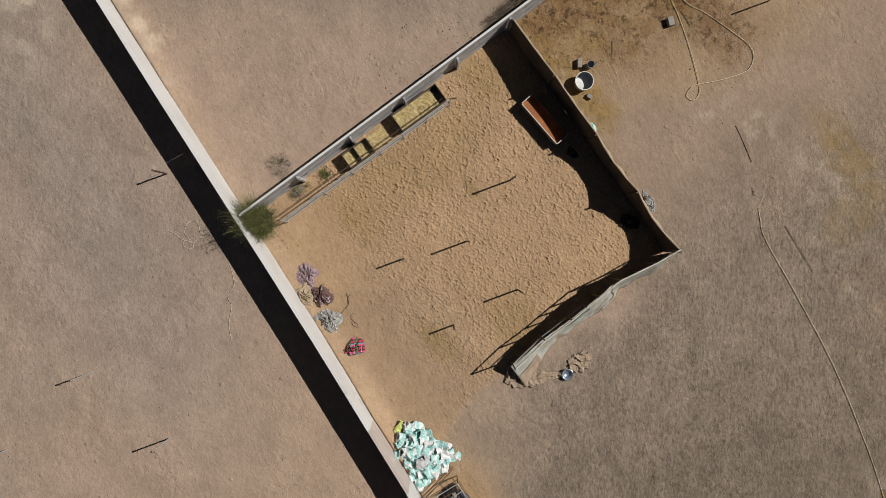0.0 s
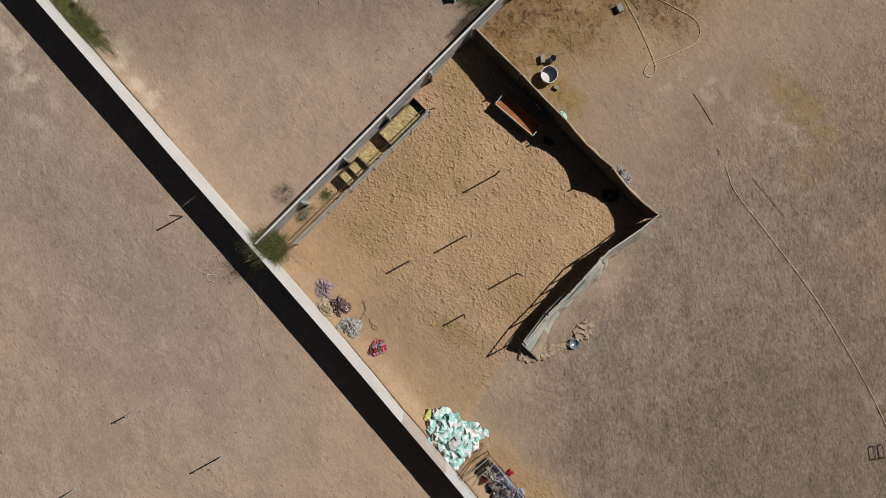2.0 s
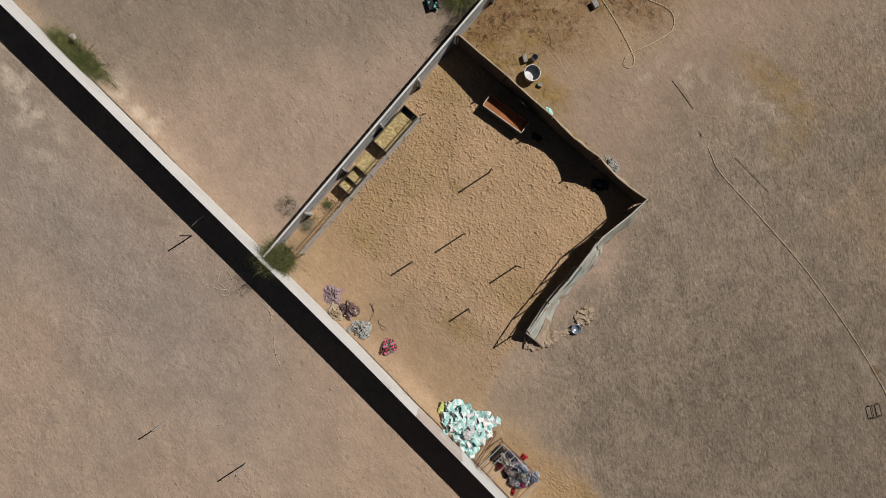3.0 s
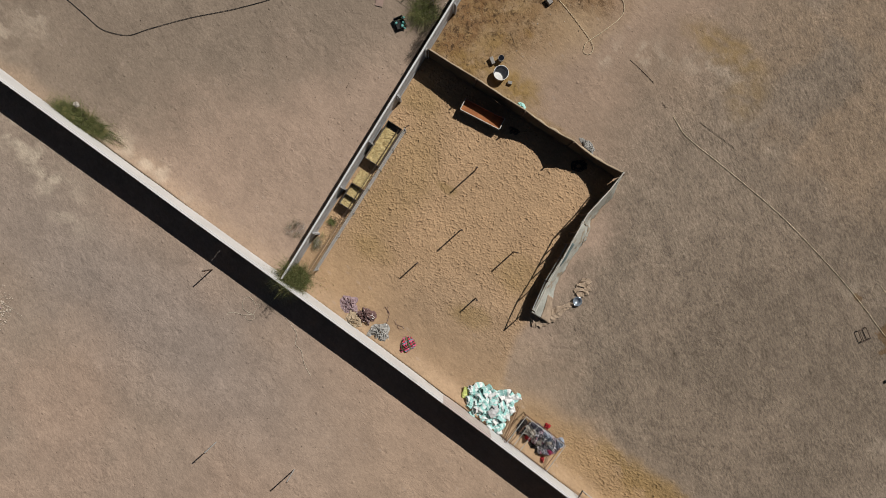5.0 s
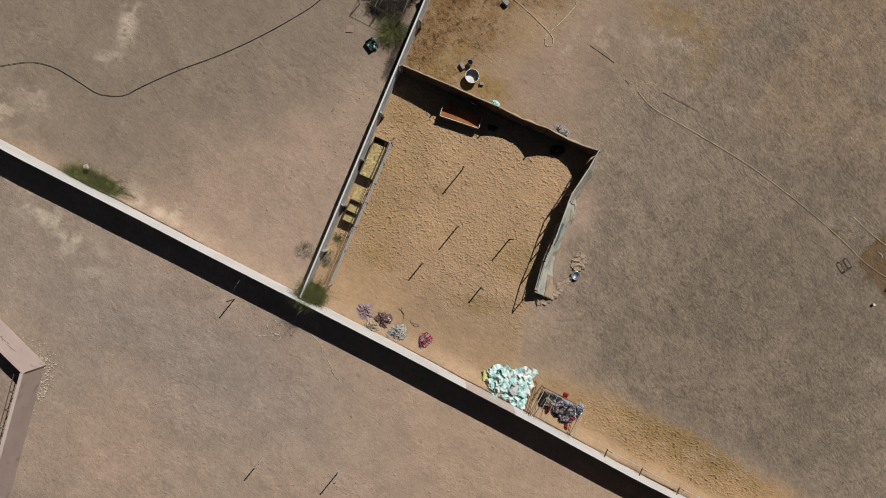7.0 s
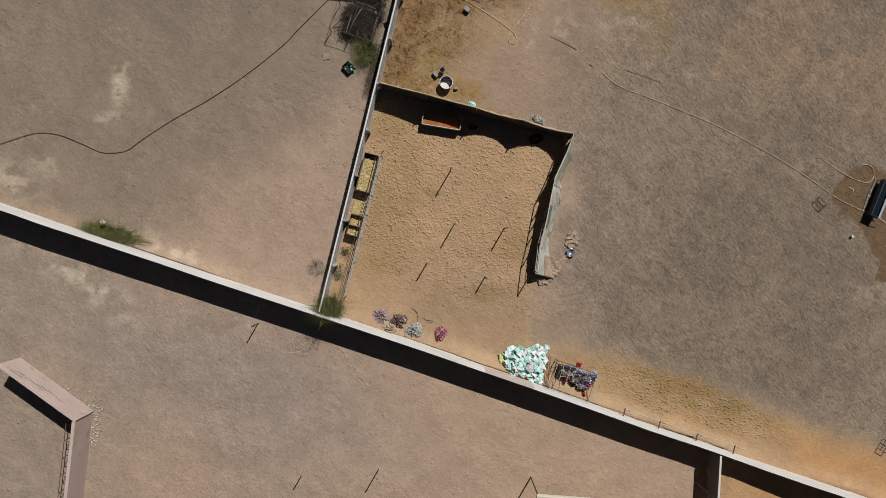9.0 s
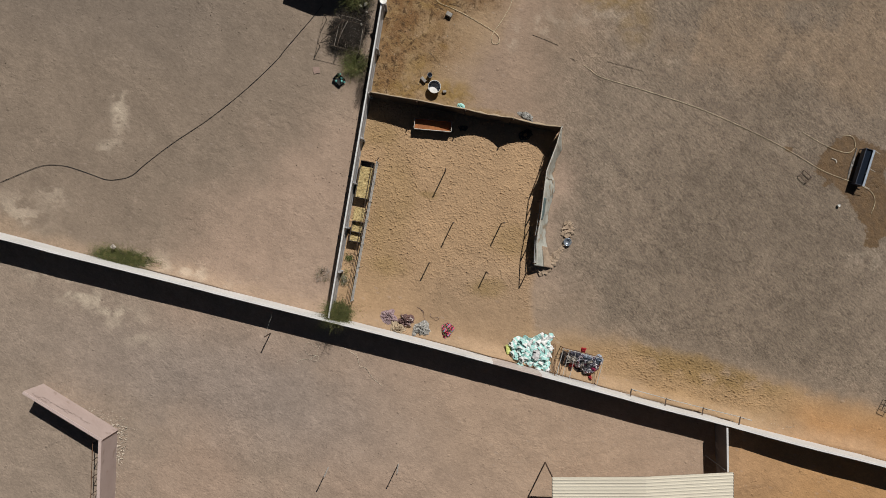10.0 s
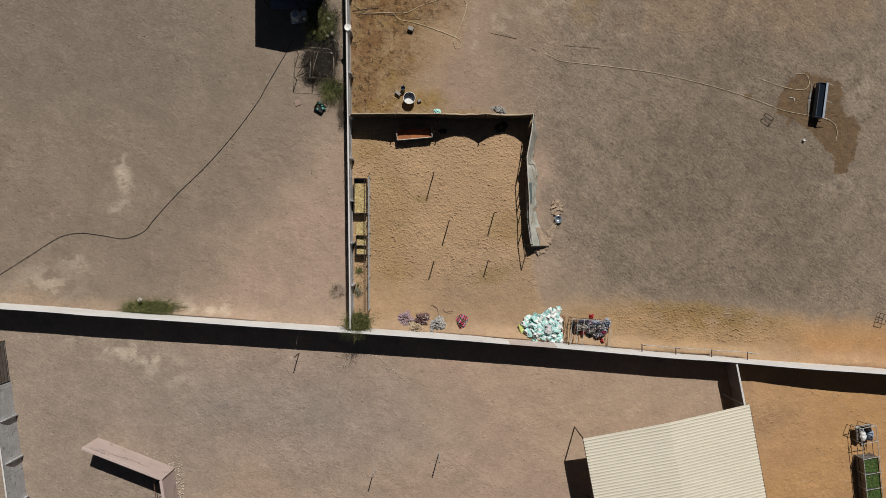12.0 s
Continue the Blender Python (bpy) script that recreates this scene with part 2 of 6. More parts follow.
M_GREYBUCKET = mat("grey_plastic", (0.30, 0.31, 0.33), (0.24, 0.24, 0.25), 3.0, 0.5, 0, 0.05, 30)
M_BLUEGREY = mat("blue_grey_tub_lining", (0.22, 0.24, 0.28), (0.18, 0.19, 0.22), 2.0, 0.5, 0, 0.05, 30)
M_DARKTEAL = mat("dark_blue_green_film", (0.13, 0.19, 0.19), (0.09, 0.13, 0.135), 3.0, 0.5, 0, 0.3, 30)
M_BLOCK = mat("concrete_block", (0.29, 0.275, 0.255), (0.23, 0.215, 0.20), 6.0, 0.95, 0, 0.5, 60)
M_TEALPLASTIC = mat("teal_plastic", (0.16, 0.46, 0.42), (0.10, 0.36, 0.33), 4.0, 0.5, 0, 0.2, 30)
M_PALETEAL = mat("pale_teal_film", (0.42, 0.70, 0.64), (0.34, 0.62, 0.57), 4.0, 0.5, 0, 0.1, 30)
M_HOSE = mat("faded_yellow_hose", (0.68, 0.58, 0.40), (0.56, 0.47, 0.31), 2.0, 0.6, 0, 0.0, 30)
M_CABLE = mat("black_cable", (0.02, 0.02, 0.02), (0.035, 0.03, 0.03), 3.0, 0.6, 0, 0.0, 30)
M_STRING = mat("bleached_string", (0.60, 0.53, 0.42), (0.5, 0.44, 0.35), 4.0, 0.9, 0, 0.0, 30)
M_STICK = mat("weathered_stick", (0.10, 0.075, 0.055), (0.15, 0.115, 0.085), 5.0, 0.9, 0, 0.3, 50)
M_BLADE = mat("feathery_green", (0.135, 0.142, 0.048), (0.085, 0.096, 0.032), 2.0, 0.85, 0, 0.0, 30, (0.21, 0.190, 0.075), 2.4, 0.54)
M_TWIGPALE = mat("bleached_wood", (0.34, 0.30, 0.26), (0.22, 0.19, 0.16), 5.0, 0.9, 0, 0.2, 40)
M_TWIG = mat("dead_twigs", (0.13, 0.10, 0.075), (0.09, 0.07, 0.055), 3.0, 0.95, 0, 0.0, 30)
M_DRYGREEN = mat("grey_green_weed", (0.17, 0.155, 0.085), (0.13, 0.11, 0.07), 3.0, 0.95, 0, 0.0, 30)
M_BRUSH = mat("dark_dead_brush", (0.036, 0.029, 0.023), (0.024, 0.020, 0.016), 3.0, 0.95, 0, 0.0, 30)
M_ROOF = mat("cream_roof_sheet", (0.60, 0.555, 0.455), (0.575, 0.53, 0.435), 0.4, 0.6, 0, 0.0, 60, grain=0.03)
M_DARK = mat("dark_sheet", (0.06, 0.06, 0.065), (0.08, 0.08, 0.085), 1.0, 0.7, 0, 0.1, 20)
M_RUBBER = mat("black_rubber", (0.02, 0.02, 0.021), (0.03, 0.029, 0.028), 3.0, 0.8, 0, 0.1, 30)
M_PEBBLE = mat("stones_and_dung", (0.16, 0.12, 0.085), (0.09, 0.065, 0.045), 2.0, 0.95, 0, 0.3, 30)
M_CHALK = mat("pale_rubble", (0.46, 0.40, 0.33), (0.36, 0.30, 0.24), 2.0, 0.95, 0, 0.3, 30)


def woven_sack(name, white, teal, cut):
    """Woven plastic with broken printed bands across the sack."""
    m = mat(name, white, tuple(c * 0.85 for c in white), 2.5, 0.5, 0, 0.3, 22)
    n, l = m.node_tree.nodes, m.node_tree.links
    b = n["Principled BSDF"]
    base = b.inputs["Base Color"].links[0].from_socket
    tc, w, r, x = n.new("ShaderNodeTexCoord"), n.new("ShaderNodeTexWave"), n.new("ShaderNodeMapRange"), n.new("ShaderNodeMix")
    w.inputs["Scale"].default_value, w.inputs["Distortion"].default_value, w.inputs["Detail"].default_value, w.inputs["Detail Scale"].default_value = 1.1, 3.5, 3, 2.0
    l.new(tc.outputs["Object"], w.inputs["Vector"])
    r.inputs[1].default_value, r.inputs[2].default_value = cut, cut + 0.1
    l.new(w.outputs[1], r.inputs[0])
    x.data_type = "RGBA"
    x.inputs[7].default_value = (*teal, 1)
    l.new(base, x.inputs[6])
    l.new(r.outputs[0], x.inputs[0])
    l.new(x.outputs[2], b.inputs["Base Color"])
    return m


M_SACK = woven_sack("white_and_teal_woven_sack", (0.66, 0.71, 0.70), (0.30, 0.56, 0.52), 0.55)
M_SACKWHITE = mat("white_plastic_film", (0.72, 0.72, 0.70), (0.58, 0.58, 0.58), 3.0, 0.4, 0, 0.4, 20)
M_SACKTEAL = woven_sack("teal_woven_sack", (0.33, 0.57, 0.54), (0.60, 0.70, 0.69), 0.80)
M_SACKGREY = mat("grey_plastic_film", (0.50, 0.50, 0.50), (0.38, 0.375, 0.38), 3.0, 0.45, 0, 0.4, 20)
M_LIME = mat("yellow_green_plastic", (0.55, 0.60, 0.20), (0.44, 0.50, 0.15), 3.0, 0.45, 0, 0.3, 20)
M_MAUVECLOTH = mat("mauve_striped_cloth", (0.36, 0.265, 0.275), (0.22, 0.15, 0.165), 7.0, 0.95, 0, 0.6, 40, (0.46, 0.38, 0.38), 8.0, 0.60)
M_BROWNCLOTH = mat("brown_patterned_cloth", (0.17, 0.10, 0.09), (0.10, 0.06, 0.06), 7.0, 0.95, 0, 0.6, 40, (0.46, 0.38, 0.36), 9.0, 0.59)
M_GREYCLOTH = mat("grey_patterned_blanket", (0.40, 0.39, 0.365), (0.13, 0.125, 0.115), 6.0, 0.95, 0, 0.6, 40, (0.54, 0.52, 0.50), 6.0, 0.60)
M_CHECK = check_cloth("red_checked_blanket", (0.46, 0.030, 0.060), (0.055, 0.028, 0.028), (0.52, 0.07, 0.16))
M_NAVYCLOTH = mat("dark_printed_cloth", (0.05, 0.05, 0.075), (0.10, 0.095, 0.12), 6.0, 0.9, 0, 0.5, 40, (0.42, 0.40, 0.42), 5.0, 0.6)
M_BLACKCLOTH = mat("dusty_black_cloth", (0.022, 0.018, 0.017), (0.034, 0.027, 0.024), 4.0, 0.95, 0, 0.4, 40)
M_REDCLOTH = mat("red_cloth", (0.42, 0.03, 0.035), (0.30, 0.02, 0.03), 5.0, 0.9, 0, 0.5, 40)
M_PALECLOTH = mat("pale_cloth", (0.48, 0.44, 0.39), (0.38, 0.34, 0.30), 5.0, 0.9, 0, 0.5, 40)
M_BLUECLOTH = mat("light_blue_cloth", (0.33, 0.38, 0.46), (0.26, 0.30, 0.38), 4.0, 0.9, 0, 0.5, 40)
M_PINKCLOTH = mat("crimson_pink_cloth", (0.50, 0.06, 0.16), (0.36, 0.03, 0.10), 5.0, 0.9, 0, 0.5, 40)


def printed_cloth():
    """Bold torn prints: swirls of black, white, blue-grey and pink."""
    m = bpy.data.materials.new("bold_printed_cloth")
    m.use_nodes = True
    n, l = m.node_tree.nodes, m.node_tree.links
    tc, t, r = n.new("ShaderNodeTexCoord"), n.new("ShaderNodeTexNoise"), n.new("ShaderNodeValToRGB")
    t.inputs["Scale"].default_value, t.inputs["Detail"].default_value, t.inputs["Distortion"].default_value = 3.6, 1, 1.2
    l.new(tc.outputs["Object"], t.inputs["Vector"])
    r.color_ramp.interpolation = "CONSTANT"
    for k, (at, c) in enumerate(((0.0, (0.03, 0.03, 0.04)), (0.36, (0.34, 0.34, 0.42)), (0.41, (0.025, 0.025, 0.03)), (0.45, (0.70, 0.68, 0.68)), (0.50, (0.03, 0.03, 0.04)), (0.53, (0.46, 0.44, 0.52)), (0.57, (0.02, 0.02, 0.025)), (0.60, (0.66, 0.62, 0.62)), (0.645, (0.44, 0.05, 0.13)), (0.68, (0.05, 0.05, 0.07)))):
        e = r.color_ramp.elements[k] if k < 2 else r.color_ramp.elements.new(at)
        e.position, e.color = at, (*c, 1)
    l.new(t.outputs[0], r.inputs[0])
    l.new(r.outputs[0], n["Principled BSDF"].inputs["Base Color"])
    n["Principled BSDF"].inputs["Roughness"].default_value = 0.9
    return m


M_PRINTED = printed_cloth()
M_INK = mat("dark_paint", (0.10, 0.075, 0.07), (0.15, 0.11, 0.10), 3.0, 0.9, 0, 0.0, 30)


def water_material():
    m = bpy.data.materials.new("still_water")
    m.use_nodes = True
    b = m.node_tree.nodes["Principled BSDF"]
    b.inputs["Base Color"].default_value = (0.010, 0.014, 0.022, 1)
    b.inputs["Roughness"].default_value = 0.06
    b.inputs["IOR"].default_value = 1.33
    return m


M_WATER = water_material()


# ---- building helpers ----
def mesh_of(name, bm, material, smooth=False):
    me = bpy.data.meshes.new(name)
    bm.to_mesh(me)
    bm.free()
    me.materials.append(material)
    if smooth:
        for p in me.polygons:
            p.use_smooth = True
    return me


def part(name, bm, material, parent, label="", smooth=False):
    ob = new(name, mesh_of(name, bm, material, smooth))
    ob.parent = parent
    return tagged(ob, label)


def solo(name, bm, material, m, label, category, group="", kind="", smooth=False):
    ob = new(name, mesh_of(name, bm, material, smooth))
    ob.matrix_basis = m
    return tagged(ob, label, category, group, kind)


def thing(name, m, label, category, group="", kind=""):
    ob = new(name)
    ob.empty_display_size = 0.2
    ob.matrix_basis = m
    return tagged(ob, label, category, group, kind)


def box(bm, x0, y0, z0, x1, y1, z1, bevel=0.0):
    made = bmesh.ops.create_cube(bm, size=1.0, matrix=Matrix.LocRotScale(((x0 + x1) / 2, (y0 + y1) / 2, (z0 + z1) / 2), None, (x1 - x0, y1 - y0, z1 - z0)))
    if bevel:
        edges = list({e for v in made["verts"] for e in v.link_edges})
        bmesh.ops.bevel(bm, geom=edges, offset=bevel, segments=1, affect="EDGES")
    return bm


def boxed(*a, **k):
    return box(bmesh.new(), *a, **k)


def tube(bm, pts, r, n=6, taper=1.0):
    """A round tube along points, with closed ends."""
    pts = [Vector(p) for p in pts]
    rings, side = [], None
    for i, p in enumerate(pts):
        way = (pts[min(i + 1, len(pts) - 1)] - pts[max(i - 1, 0)]).normalized()
        if side is None:
            side = way.orthogonal().normalized()
        side = (side - way * side.dot(way)).normalized()
        up = way.cross(side)
        rr = r * (1 + (taper - 1) * i / max(1, len(pts) - 1))
        rings.append([bm.verts.new(p + rr * (math.cos(2 * math.pi * k / n) * side + math.sin(2 * math.pi * k / n) * up)) for k in range(n)])
    for a, c in zip(rings, rings[1:]):
        for k in range(n):
            bm.faces.new((a[k], a[(k + 1) % n], c[(k + 1) % n], c[k]))
    bm.faces.new(rings[0][::-1])
    bm.faces.new(rings[-1])
    return bm


def pipe(p, q, r=0.03, n=8):
    return tube(bmesh.new(), (p, q), r, n)


def glide(pts, steps=8):
    """A smooth curve through points."""
    pts = [Vector(p) for p in pts]
    ext = [pts[0] * 2 - pts[1], *pts, pts[-1] * 2 - pts[-2]]
    out = []
    for a, b_, c, d in zip(ext, ext[1:], ext[2:], ext[3:]):
        for k in range(steps):
            t = k / steps
            out.append(0.5 * ((2 * b_) + (c - a) * t + (2 * a - 5 * b_ + 4 * c - d) * t * t + (3 * b_ - a - 3 * c + d) * t ** 3))
    return out + [pts[-1]]


def lathe(profile, n=24):
    """A turned body from (radius, height) pairs; radius 0 closes it."""
    bm = bmesh.new()
    rings = []
    for r, z in profile:
        rings.append([bm.verts.new((0, 0, z))] if r < 1e-6 else [bm.verts.new((r * math.cos(2 * math.pi * k / n), r * math.sin(2 * math.pi * k / n), z)) for k in range(n)])
    for a, c in zip(rings, rings[1:]):
        for k in range(n):
            j = (k + 1) % n
            if len(a) == 1 and len(c) > 1:
                bm.faces.new((a[0], c[j], c[k]))
            elif len(c) == 1 and len(a) > 1:
                bm.faces.new((a[k], a[j], c[0]))
            elif len(a) > 1:
                bm.faces.new((a[k], a[j], c[j], c[k]))
    bmesh.ops.recalc_face_normals(bm, faces=bm.faces)
    return bm


def sheet(rows, thick=0.008):
    """A cloth or sheet from a grid of points, with thickness."""
    bm = bmesh.new()
    grid = [[bm.verts.new(p) for p in row] for row in rows]
    for a, c in zip(grid, grid[1:]):
        for k in range(len(a) - 1):
            bm.faces.new((a[k], a[k + 1], c[k + 1], c[k]))
    bm.normal_update()
    bmesh.ops.solidify(bm, geom=list(bm.faces), thickness=thick)
    return bm


def heap(w, d, h, seed, n=26, folds=5.0, ragged=0.25):
    """A crumpled cloth lying on the ground: sharp creases thrown across one another and a ragged outline."""
    bm = bmesh.new()
    off = Vector((seed * 7.3, seed * 3.1, seed * 1.7))
    rnd = random.Random(seed)
    creases = []
    for _ in range(int(folds * 4)):
        a, f, turn = rnd.uniform(0, 6.28), rnd.random() ** 0.5 * 0.85, rnd.uniform(0, 6.28)
        creases.append((w / 2 * f * math.cos(a), d / 2 * f * math.sin(a), math.cos(turn), math.sin(turn), rnd.uniform(0.12, 0.38) * max(w, d), rnd.uniform(0.035, 0.10) * (w + d) / 2 + 0.015, rnd.uniform(0.45, 1.15)))
    nr, na = 20, n * 2 + 20
    rings = [[bm.verts.new((0, 0, h * 0.5))]]
    for i in range(1, nr + 1):
        f = i / nr
        ring = []
        for k in range(na):
            a = 2 * math.pi * k / na
            edge = 1 + ragged * (2 * noise.noise(Vector((math.cos(a) * 1.3, math.sin(a) * 1.3, 0)) + off) + 0.6 * noise.noise(Vector((math.cos(a) * 4, math.sin(a) * 4, 2)) + off))
            x, y = w / 2 * f * edge * math.cos(a), d / 2 * f * edge * math.sin(a)
            bend = noise.noise_vector(Vector((x, y, 0)) * 3.0 + off) * 0.13
            px, py, top = x + bend.x, y + bend.y, 0.0
            for cx, cy, c, s, half, wide, up in creases:
                u, v = (px - cx) * c + (py - cy) * s, -(px - cx) * s + (py - cy) * c
                u = max(abs(u) - half, 0.0)
                top = max(top, up * (1 - math.hypot(u, v) / wide))
            grain = noise.noise(Vector((x, y, 0)) * 14 + off)
            z = h * (1 - f ** 3) * (0.16 + 0.80 * top + 0.10 * grain) + 0.045 * top + 0.012
            ring.append(bm.verts.new((x, y, z)))
        rings.append(ring)
    for k in range(na):
        bm.faces.new((rings[0][0], rings[1][k], rings[1][(k + 1) % na]))
    for a, c in zip(rings[1:], rings[2:]):
        for k in range(na):
            j = (k + 1) % na
            bm.faces.new((a[k], c[k], c[j], a[j]))
    made = bmesh.ops.extrude_edge_only(bm, edges=[e for e in bm.edges if e.is_boundary])
    for v in made["geom"]:
        if isinstance(v, bmesh.types.BMVert):
            v.co.z = -0.02
    return bm


def tangle(w, d, h, seed, loops=7, r=0.02):
    """Rope thrown down in loose loops."""
    rnd = random.Random(seed)
    pts = []
    for k in range(loops * 7):
        a = 2 * math.pi * k / 7 + rnd.uniform(-0.4, 0.4)
        f = rnd.uniform(0.25, 1.0)
        pts.append((w / 2 * f * math.cos(a), d / 2 * f * math.sin(a), r + rnd.uniform(0, h)))
    return tube(bmesh.new(), glide(pts, 5), r, 5)


def wall_line(pts, x):
    for (a, b_), (c, d) in zip(pts, pts[1:]):
        if x <= c:
            break
    return b_ + (d - b_) * (x - a) / (c - a)


# ---- plan ----
# north edge of the boundary wall's foot, as x and y
SOUTH = ((-70, -1.35), (-30.4, -3.88), (-26.9, -4.11), (-25.05, -4.28), (-21.3, -4.51), (-17.55, -4.76), (-13.8, -5.04), (-7.6, -5.42), (-0.5, -5.88), (3.35, -6.19), (7.2, -6.48), (11.0, -6.82), (14.9, -7.17), (16.8, -7.27), (19.6, -7.48), (20.85, -7.62), (24.6, -7.91), (28.4, -8.13), (70, -11.5))
# height of its top along x
TOPS = ((-70, 1.98), (-25, 1.99), (-19.4, 1.97), (-15.7, 1.90), (-12, 1.89), (5.3, 1.92), (15, 1.86), (19.6, 1.86), (24.6, 1.90), (28.4, 1.98), (70, 2.0))
WEST = ((-5.4, -7.36), (5.0, -7.49), (17.0, -7.65), (60.0, -8.6))


def south(x):
    return wall_line(SOUTH, x)


def west(y):
    return wall_line(WEST, y)


# ---- ground ----
def smooth(a, b_, v):
    t = np.clip((v - a) / (b_ - a), 0, 1)
    return t * t * (3 - 2 * t)


def lattice(x, y, size, seed):
    """Smooth value noise, 0 to 1."""
    table = np.random.RandomState(seed).rand(256, 256)
    u, v = x / size + 1000, y / size + 1000
    i, j = np.floor(u).astype(int), np.floor(v).astype(int)
    fu, fv = u - i, v - j
    fu, fv = fu * fu * (3 - 2 * fu), fv * fv * (3 - 2 * fv)
    t = lambda a, b_: table[a % 256, b_ % 256]
    return (t(i, j) * (1 - fu) + t(i + 1, j) * fu) * (1 - fv) + (t(i, j + 1) * (1 - fu) + t(i + 1, j + 1) * fu) * fv


def cloudy(x, y, size, seed, octaves=4):
    s, w, tot = 0, 1.0, 0
    for k in range(octaves):
        s, tot = s + w * lattice(x, y, size / 2 ** k, seed + k), tot + w
        w *= 0.55
    return s / tot


def blob(x, y, cx, cy, rx, ry, turn=0.0, soft=0.5):
    c, s = math.cos(radians(turn)), math.sin(radians(turn))
    u, v = ((x - cx) * c + (y - cy) * s) / rx, (-(x - cx) * s + (y - cy) * c) / ry
    return 1 - smooth(1 - soft, 1 + soft, np.hypot(u, v))


def trodden(x0, x1, y0, y1, step, per_metre, seed):
    """A height field of overlapping soft footprints: pits with sand pushed up behind them."""
    rnd = np.random.RandomState(seed)
    nx, ny = int((x1 - x0) / step) + 1, int((y1 - y0) / step) + 1
    hf = 0.035 * (cloudy(*np.meshgrid(x0 + np.arange(nx) * step, y0 + np.arange(ny) * step), 0.55, 61, 3) - 0.5)
    k = 9
    oy, ox = np.mgrid[-k:k + 1, -k:k + 1] * step
    for _ in range(int((x1 - x0) * (y1 - y0) * per_metre)):
        i, j = rnd.randint(k, nx - k), rnd.randint(k, ny - k)
        way, a, w, deep = rnd.uniform(0, 2 * math.pi), rnd.uniform(0.09, 0.18), rnd.uniform(0.04, 0.08), rnd.uniform(0.012, 0.034)
        u, v = ox * math.cos(way) + oy * math.sin(way), -ox * math.sin(way) + oy * math.cos(way)
        r = np.hypot(u / a, v / w)
        over = 1 - smooth(1.0, 1.5, r)
        rim = np.exp(-((r - 1.22) / 0.20) ** 2) * (0.25 + 0.95 * smooth(-0.4, 1.0, u / (np.hypot(u, v) + 1e-6)))
        part_ = hf[j - k:j + k + 1, i - k:i + k + 1]
        part_ *= 1 - 0.75 * over
        part_ += deep * (1.15 * rim - 0.45 * (1 - smooth(0.75, 1.15, r)))
    return hf


